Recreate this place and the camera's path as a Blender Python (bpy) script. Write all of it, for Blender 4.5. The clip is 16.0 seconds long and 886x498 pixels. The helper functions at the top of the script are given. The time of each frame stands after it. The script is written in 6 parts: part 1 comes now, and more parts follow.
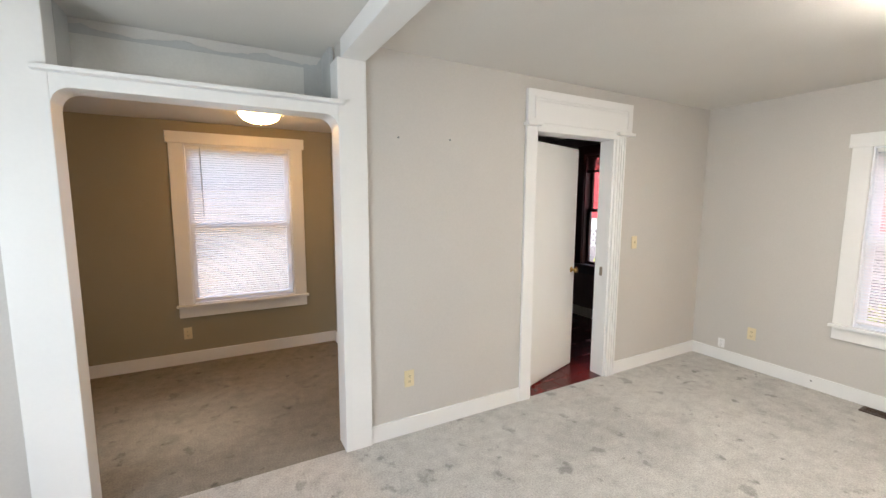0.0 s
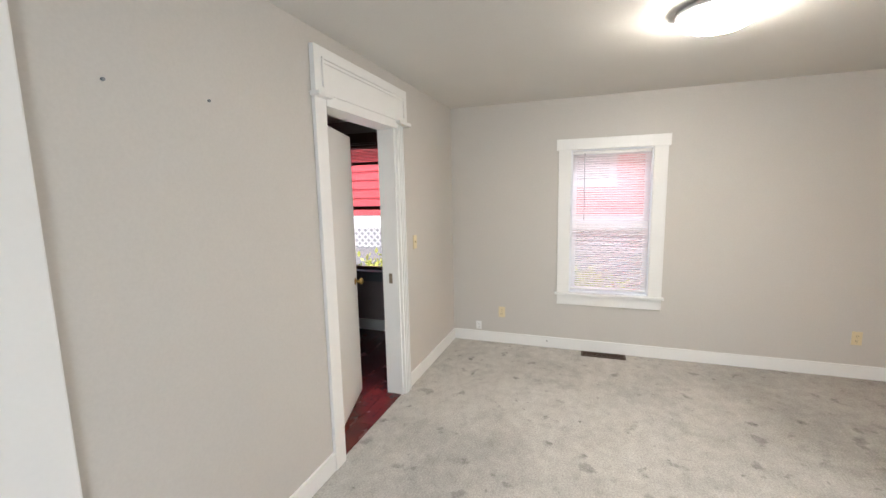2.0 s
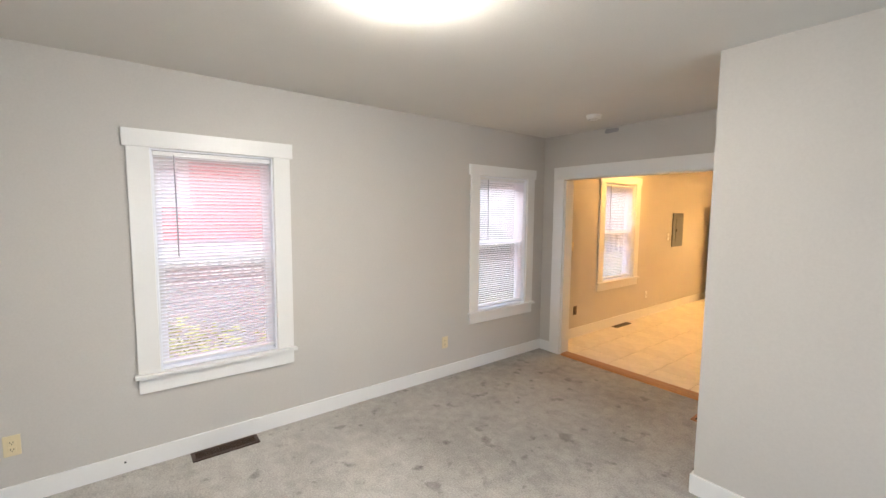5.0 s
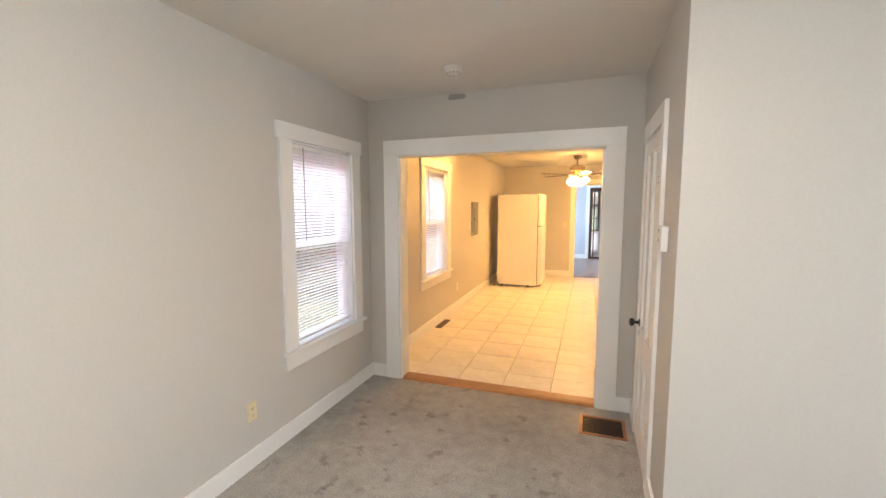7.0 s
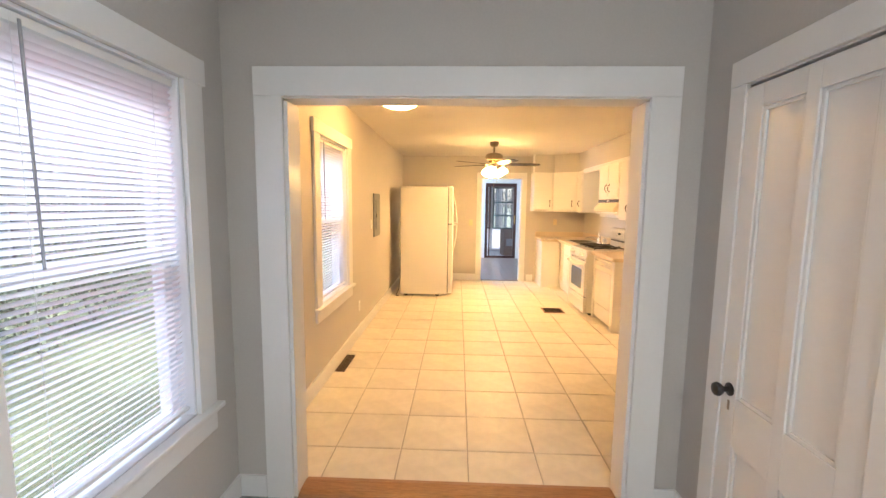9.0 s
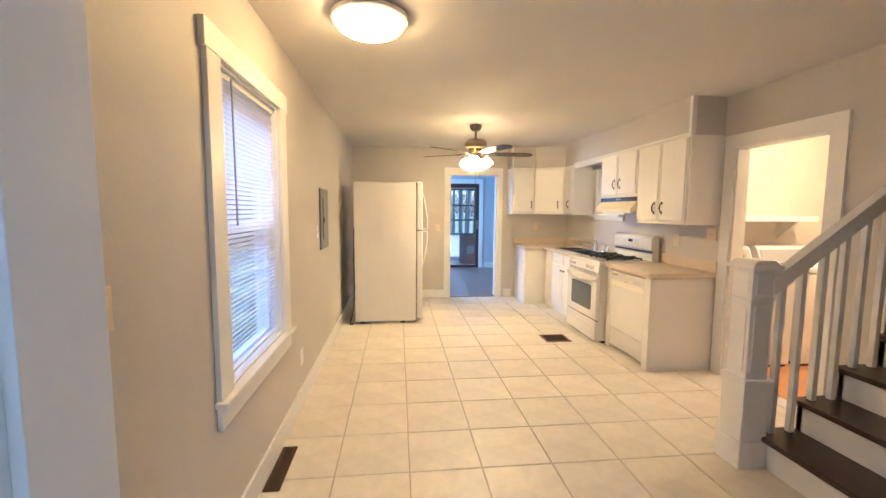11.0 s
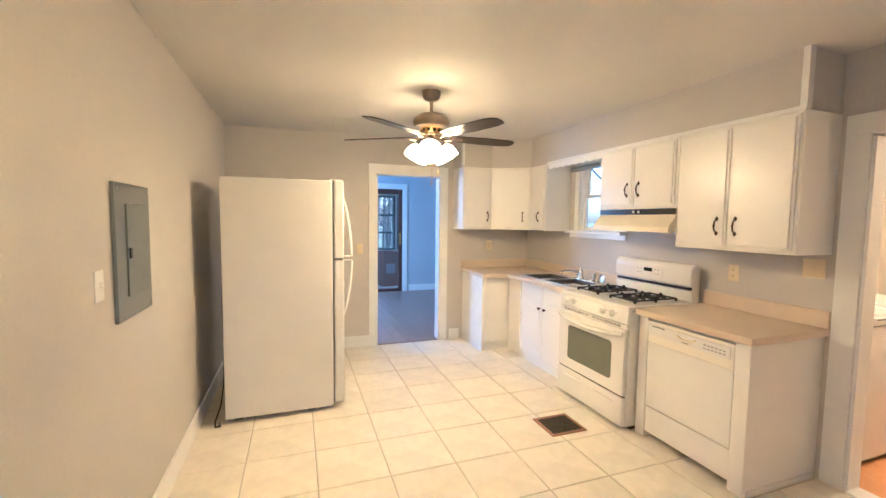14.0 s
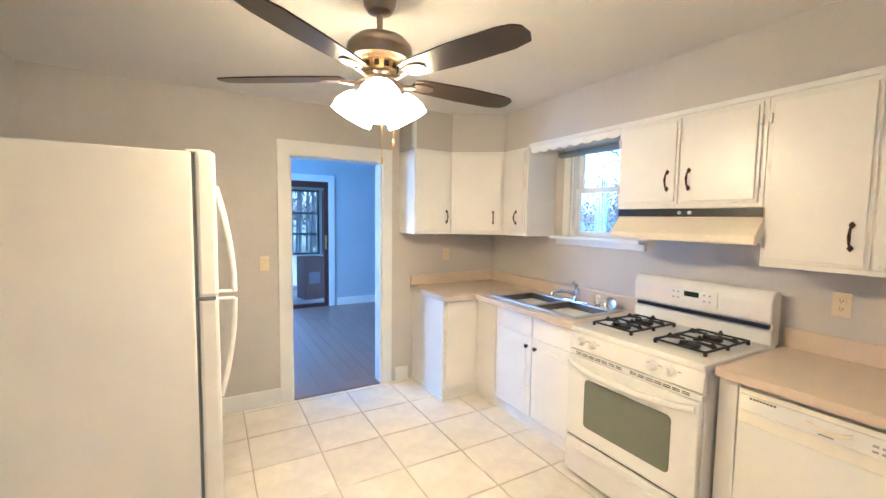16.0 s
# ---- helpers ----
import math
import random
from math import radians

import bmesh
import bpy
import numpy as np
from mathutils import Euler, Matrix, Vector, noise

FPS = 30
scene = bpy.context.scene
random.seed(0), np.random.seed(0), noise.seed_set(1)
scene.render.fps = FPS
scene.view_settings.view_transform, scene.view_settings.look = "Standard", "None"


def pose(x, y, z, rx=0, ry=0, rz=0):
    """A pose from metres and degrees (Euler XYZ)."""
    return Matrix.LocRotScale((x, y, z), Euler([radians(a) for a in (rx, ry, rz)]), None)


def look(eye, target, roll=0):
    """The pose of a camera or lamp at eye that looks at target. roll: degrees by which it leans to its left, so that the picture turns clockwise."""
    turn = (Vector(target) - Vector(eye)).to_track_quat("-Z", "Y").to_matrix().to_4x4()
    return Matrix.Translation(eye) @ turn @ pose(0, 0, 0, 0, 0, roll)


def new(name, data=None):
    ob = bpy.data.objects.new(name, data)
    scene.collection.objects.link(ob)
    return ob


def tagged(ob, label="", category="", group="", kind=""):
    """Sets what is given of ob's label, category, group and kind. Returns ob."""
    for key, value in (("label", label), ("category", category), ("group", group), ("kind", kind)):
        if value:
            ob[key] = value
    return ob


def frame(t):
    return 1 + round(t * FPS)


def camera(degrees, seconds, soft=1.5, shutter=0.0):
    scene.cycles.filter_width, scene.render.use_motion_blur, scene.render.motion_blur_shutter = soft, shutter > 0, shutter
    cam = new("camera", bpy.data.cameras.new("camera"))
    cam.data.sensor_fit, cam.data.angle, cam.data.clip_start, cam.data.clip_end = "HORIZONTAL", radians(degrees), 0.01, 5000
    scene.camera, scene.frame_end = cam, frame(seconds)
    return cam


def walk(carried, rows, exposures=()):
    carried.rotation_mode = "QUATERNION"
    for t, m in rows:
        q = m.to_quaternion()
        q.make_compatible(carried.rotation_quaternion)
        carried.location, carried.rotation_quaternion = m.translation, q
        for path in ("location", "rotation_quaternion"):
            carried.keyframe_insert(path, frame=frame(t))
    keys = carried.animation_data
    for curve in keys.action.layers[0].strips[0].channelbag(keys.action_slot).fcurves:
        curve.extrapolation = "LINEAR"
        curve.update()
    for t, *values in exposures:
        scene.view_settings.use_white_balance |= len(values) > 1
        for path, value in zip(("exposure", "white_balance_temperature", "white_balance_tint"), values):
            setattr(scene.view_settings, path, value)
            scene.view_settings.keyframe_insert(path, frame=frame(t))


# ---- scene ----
cam = camera(94.4, 16.0)
PATH = [
    (0, (0.049, -0.055, 1.586), (1.001, 1.688, 1.35), 0.2),
    (0.5, (0.009, 0.261, 1.59), (1.244, 1.817, 1.358), -0.2),
    (1, (0.013, 0.532, 1.617), (1.488, 1.861, 1.37), -0.8),
    (1.5, (0.117, 0.799, 1.608), (1.816, 1.822, 1.353), -1.2),
    (2, (0.182, 1.002, 1.615), (2.05, 1.663, 1.346), -1.2),
    (2.5, (0.197, 1.162, 1.634), (2.158, 1.448, 1.366), -1.2),
    (3, (0.222, 1.185, 1.637), (2.205, 1.165, 1.377), -0.7),
    (3.5, (0.417, 1.238, 1.631), (2.374, 0.9, 1.397), -0.3),
    (4, (0.683, 1.273, 1.658), (2.576, 0.662, 1.453), -0.1),
    (4.2, (0.801, 1.316, 1.633), (2.65, 0.581, 1.437), 0.1),
    (6.3, (2.177, 1.107, 1.606), (3.151, -0.631, 1.43), 0.1),
    (6.5, (2.303, 1.001, 1.583), (3.196, -0.78, 1.405), -0.0),
    (7, (2.552, 0.687, 1.562), (3.218, -1.188, 1.358), -0.1),
    (7.5, (2.791, 0.368, 1.544), (3.267, -1.564, 1.339), 0.2),
    (8, (2.973, 0.031, 1.537), (3.328, -1.925, 1.322), 0.4),
    (8.5, (3.103, -0.329, 1.532), (3.338, -2.303, 1.315), 0.5),
    (9, (3.307, -0.651, 1.515), (3.378, -2.638, 1.298), 0.7),
    (9.2, (3.382, -0.759, 1.52), (3.407, -2.746, 1.294), 0.7),
    (11.3, (3.7, -2.338, 1.448), (3.477, -4.318, 1.279), 0.4),
    (11.5, (3.678, -2.478, 1.464), (3.455, -4.46, 1.305), 0.4),
    (12, (3.692, -2.801, 1.448), (3.416, -4.772, 1.248), 0.3),
    (12.5, (3.758, -3.129, 1.469), (3.365, -5.081, 1.278), 0.4),
    (13, (3.757, -3.417, 1.481), (3.28, -5.35, 1.297), 0.4),
    (13.5, (3.736, -3.699, 1.524), (3.173, -5.612, 1.365), 0.4),
    (14, (3.732, -4.048, 1.51), (3.062, -5.927, 1.367), 0.7),
    (14.5, (3.687, -4.359, 1.521), (2.954, -6.214, 1.372), 0.8),
    (15, (3.563, -4.686, 1.534), (2.783, -6.523, 1.399), 0.8),
    (15.5, (3.474, -5.01, 1.524), (2.61, -6.806, 1.361), 0.7),
    (16, (3.414, -5.34, 1.543), (2.43, -7.074, 1.392), 0.8),
]
walk(cam, [(t, look(eye, target, roll)) for t, eye, target, roll in PATH],
     exposures=[(0, 3.66, 6500, 10), (2.0, 3.55, 6450, 10), (4.0, 3.57, 6250, 10), (6.5, 3.68, 6450, 10), (8.0, 3.87, 6250, 9), (8.6, 3.86, 5950, 8), (9.2, 3.70, 5600, 7), (11.3, 3.36, 4200, 4), (12.0, 3.24, 4250, 4), (12.5, 3.23, 4600, 4), (13.5, 3.24, 5200, 4), (14.0, 3.40, 4050, 4), (14.6, 3.47, 3850, 4), (16, 3.43, 3800, 3)])

# ---- world, sun, lamps ----
world = bpy.data.worlds.new("sky")
scene.world = world
world.use_nodes = True
wn, wl = world.node_tree.nodes, world.node_tree.links
sky = wn.new("ShaderNodeTexSky")
sky.sky_type, sky.sun_disc, sky.sun_elevation, sky.sun_rotation = "NISHITA", False, radians(64), radians(238)
sky.air_density, sky.dust_density = 1.0, 4.0
wl.new(sky.outputs[0], wn["Background"].inputs[0])
wn["Background"].inputs[1].default_value = 0.075
sun = new("sun", bpy.data.lights.new("sun", "SUN"))
sun.data.energy, sun.data.angle, sun.data.color = 0.45, radians(20), (1.0, 0.96, 0.9)
sun.matrix_world = look((-8, -5, 20), (0, 0, 0))

LAMP_LIVING = ((1.0, 0.925, 0.83), 12.0)
LAMP_WARM = ((1.0, 0.49, 0.125), 7.2)
LAMP_LAUNDRY = ((1.0, 0.54, 0.21), 40.0)
LAMP_DINING = ((1.0, 0.52, 0.17), 4.2)
LAMP_FAN = ((1.0, 0.54, 0.17), 6.0)
LAMP_BULB = ((1.0, 0.53, 0.165), 56.0)


def day(name, m, w, h, watts, colour=(0.80, 0.90, 1.0)):
    """Area lamp that stands in for the sky's light at a window."""
    ob = new(name, bpy.data.lights.new(name, "AREA"))
    ob.data.shape, ob.data.size, ob.data.size_y, ob.data.energy, ob.data.color = "RECTANGLE", w, h, watts, colour
    ob.matrix_world = m


day("daylight_hall", look((-1.66, 0.55, 1.35), (2, 0.55, 1.2)), 1.2, 1.3, 4.2)
# lamp in an unseen side opening, added to brighten the back room
day("added_daylight_back_room", look((4.47, -11.0, 1.45), (0, -11.0, 1.0)), 1.15, 1.25, 9, (0.62, 0.80, 1.0))


# lamps added outside, above the line of sight, to whiten the blinds
for side_y, power in ((0.805, 1.8), (-1.93, 4.0), (-4.315, 1.8)):
    day("added_east_window_lamp", look((5.45, side_y, 3.05), (4.45, side_y, 1.3)), 1.1, 1.0, power, (1.0, 0.97, 0.97))
# lamp added outside above the sink window, out of view, for the cabinet side
day("added_sink_window_lamp", look((0.30, -7.30, 2.62), (1.0, -7.90, 1.60)), 0.5, 0.35, 9, (0.62, 0.80, 1.0))


# ---- materials ----
def material(name, colour, rough=0.5, metal=0.0, grain=0.0, scale=40.0, stain=0.0, stain_scale=1.5, bump=0.0,
             vary=0.0, stretch=(1, 1, 1), spec=0.5, coat=0.0):
    """A surface with fine grain, broad stains and relief at real size."""
    m = bpy.data.materials.new(name)
    m.use_nodes = True
    n, l = m.node_tree.nodes, m.node_tree.links
    b = n["Principled BSDF"]
    b.inputs["Roughness"].default_value, b.inputs["Metallic"].default_value = rough, metal
    b.inputs["Specular IOR Level"].default_value = spec
    b.inputs["Coat Weight"].default_value = coat
    b.inputs["Base Color"].default_value = (*colour, 1)
    where = n.new("ShaderNodeTexCoord")
    mapping = n.new("ShaderNodeMapping")
    mapping.inputs["Scale"].default_value = stretch
    l.new(where.outputs["Object"], mapping.inputs[0])

    def cloud(size, detail):
        t = n.new("ShaderNodeTexNoise")
        t.inputs["Scale"].default_value, t.inputs["Detail"].default_value = size, detail
        t.inputs["Roughness"].default_value = 0.6
        l.new(mapping.outputs[0], t.inputs["Vector"])
        return t

    last = None

    def tint(amount, factor):
        nonlocal last
        mix = n.new("ShaderNodeMix")
        mix.data_type, mix.blend_type = "RGBA", "MULTIPLY"
        mix.inputs["Factor"].default_value = 1.0
        ramp = n.new("ShaderNodeMapRange")
        ramp.inputs["From Min"].default_value, ramp.inputs["From Max"].default_value = 0.32, 0.68
        ramp.inputs["To Min"].default_value, ramp.inputs["To Max"].default_value = 1 - amount, 1 + amount * 0.5
        l.new(factor, ramp.inputs[0])
        if last is None:
            mix.inputs[6].default_value = (*colour, 1)
        else:
            l.new(last, mix.inputs[6])
        l.new(ramp.outputs[0], mix.inputs[7])
        last = mix.outputs[2]

    if grain:
        tint(grain, cloud(scale, 3).outputs[0])
    if stain:
        tint(stain, cloud(stain_scale, 6).outputs[0])
    if vary:
        info = n.new("ShaderNodeObjectInfo")
        ramp = n.new("ShaderNodeMapRange")
        ramp.inputs["To Min"].default_value, ramp.inputs["To Max"].default_value = 0.32, 0.68
        l.new(info.outputs["Random"], ramp.inputs[0])
        tint(vary, ramp.outputs[0])
    if last is not None:
        l.new(last, b.inputs["Base Color"])
    if bump:
        relief = n.new("ShaderNodeBump")
        relief.inputs["Strength"].default_value, relief.inputs["Distance"].default_value = bump, 0.01
        l.new(cloud(scale * 1.3, 4).outputs[0], relief.inputs["Height"])
        l.new(relief.outputs[0], b.inputs["Normal"])
    if rough > 0.15 and (grain or stain):
        r = n.new("ShaderNodeMapRange")
        r.inputs["To Min"].default_value, r.inputs["To Max"].default_value = max(rough - 0.03, 0.05), min(rough + 0.04, 1)
        l.new(cloud(6, 4).outputs[0], r.inputs[0])
        l.new(r.outputs[0], b.inputs["Roughness"])
    return m


def glowing(name, colour, strength):
    m = bpy.data.materials.new(name)
    m.use_nodes = True
    b = m.node_tree.nodes["Principled BSDF"]
    b.inputs["Base Color"].default_value = (0.9, 0.88, 0.84, 1)
    b.inputs["Emission Color"].default_value = (*colour, 1)
    b.inputs["Emission Strength"].default_value = strength
    b.inputs["Roughness"].default_value = 0.25
    return m


def clear(name, colour=(1, 1, 1), rough=0.0):
    m = bpy.data.materials.new(name)
    m.use_nodes = True
    n, l = m.node_tree.nodes, m.node_tree.links
    n.remove(n["Principled BSDF"])
    gloss, thru, mix, edge = (n.new("ShaderNodeBsdfGlossy"), n.new("ShaderNodeBsdfTransparent"),
                              n.new("ShaderNodeMixShader"), n.new("ShaderNodeLayerWeight"))
    power, scale = n.new("ShaderNodeMath"), n.new("ShaderNodeMapRange")
    power.operation, power.inputs[1].default_value = "POWER", 4.0
    scale.inputs["To Min"].default_value, scale.inputs["To Max"].default_value = 0.04, 0.8
    gloss.inputs["Roughness"].default_value = rough
    thru.inputs[0].default_value = (*colour, 1)
    l.new(edge.outputs["Facing"], power.inputs[0])
    l.new(power.outputs[0], scale.inputs[0])
    l.new(scale.outputs[0], mix.inputs[0])
    l.new(thru.outputs[0], mix.inputs[1])
    l.new(gloss.outputs[0], mix.inputs[2])
    l.new(mix.outputs[0], n["Material Output"].inputs[0])
    return m


def slat_plastic():
    m = material("blind_vinyl", (0.88, 0.87, 0.86), 0.45)
    n, l = m.node_tree.nodes, m.node_tree.links
    thin, mix = n.new("ShaderNodeBsdfTranslucent"), n.new("ShaderNodeMixShader")
    thin.inputs[0].default_value = (0.88, 0.86, 0.86, 1)
    mix.inputs[0].default_value = 0.7
    l.new(n["Principled BSDF"].outputs[0], mix.inputs[1])
    l.new(thin.outputs[0], mix.inputs[2])
    l.new(mix.outputs[0], n["Material Output"].inputs[0])
    return m


def carpet(name="carpet_pile", colour=(0.57, 0.555, 0.525), spots=0.70, soil_and_falloff=0.0):
    m = material(name, colour, 0.95, grain=0.22, scale=95, stain=0.14, stain_scale=12.0, bump=0.7, spec=0.1)
    n, l = m.node_tree.nodes, m.node_tree.links
    b = n["Principled BSDF"]
    last = b.inputs["Base Color"].links[0].from_socket
    where = n.new("ShaderNodeTexCoord")

    def darken(socket, low, high, dark):
        nonlocal last
        r = n.new("ShaderNodeMapRange")
        r.interpolation_type = "SMOOTHSTEP"
        r.inputs["From Min"].default_value, r.inputs["From Max"].default_value = low, high
        r.inputs["To Min"].default_value, r.inputs["To Max"].default_value = 1.0, dark
        l.new(socket, r.inputs[0])
        mix = n.new("ShaderNodeMix")
        mix.data_type, mix.blend_type = "RGBA", "MULTIPLY"
        mix.inputs["Factor"].default_value = 1.0
        l.new(last, mix.inputs[6])
        l.new(r.outputs[0], mix.inputs[7])
        last = mix.outputs[2]

    def noise(size, detail, rough):
        t = n.new("ShaderNodeTexNoise")
        t.inputs["Scale"].default_value, t.inputs["Detail"].default_value = size, detail
        t.inputs["Roughness"].default_value = rough
        l.new(where.outputs["Object"], t.inputs["Vector"])
        return t.outputs[0]

    # traffic wear, brushed pile, then scattered small spills
    darken(noise(0.9, 4, 0.55), 0.46, 0.66, 0.84)
    darken(noise(4.0, 5, 0.6), 0.52, 0.68, 0.86)
    darken(noise(6.5, 3, 0.5), 0.61, 0.70, spots)
    darken(noise(13.0, 2, 0.5), 0.67, 0.75, 0.74)
    if soil_and_falloff:
        # ground-in dirt round the way to the kitchen, with light falloff painted in
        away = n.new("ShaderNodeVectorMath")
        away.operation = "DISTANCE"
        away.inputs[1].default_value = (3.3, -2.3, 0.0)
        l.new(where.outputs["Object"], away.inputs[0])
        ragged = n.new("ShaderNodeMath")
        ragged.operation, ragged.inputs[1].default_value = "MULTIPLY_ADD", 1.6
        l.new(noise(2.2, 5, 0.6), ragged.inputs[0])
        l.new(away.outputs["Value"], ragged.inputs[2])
        darken(ragged.outputs[0], 4.2, 1.9, soil_and_falloff)
    l.new(last, b.inputs["Base Color"])
    return m


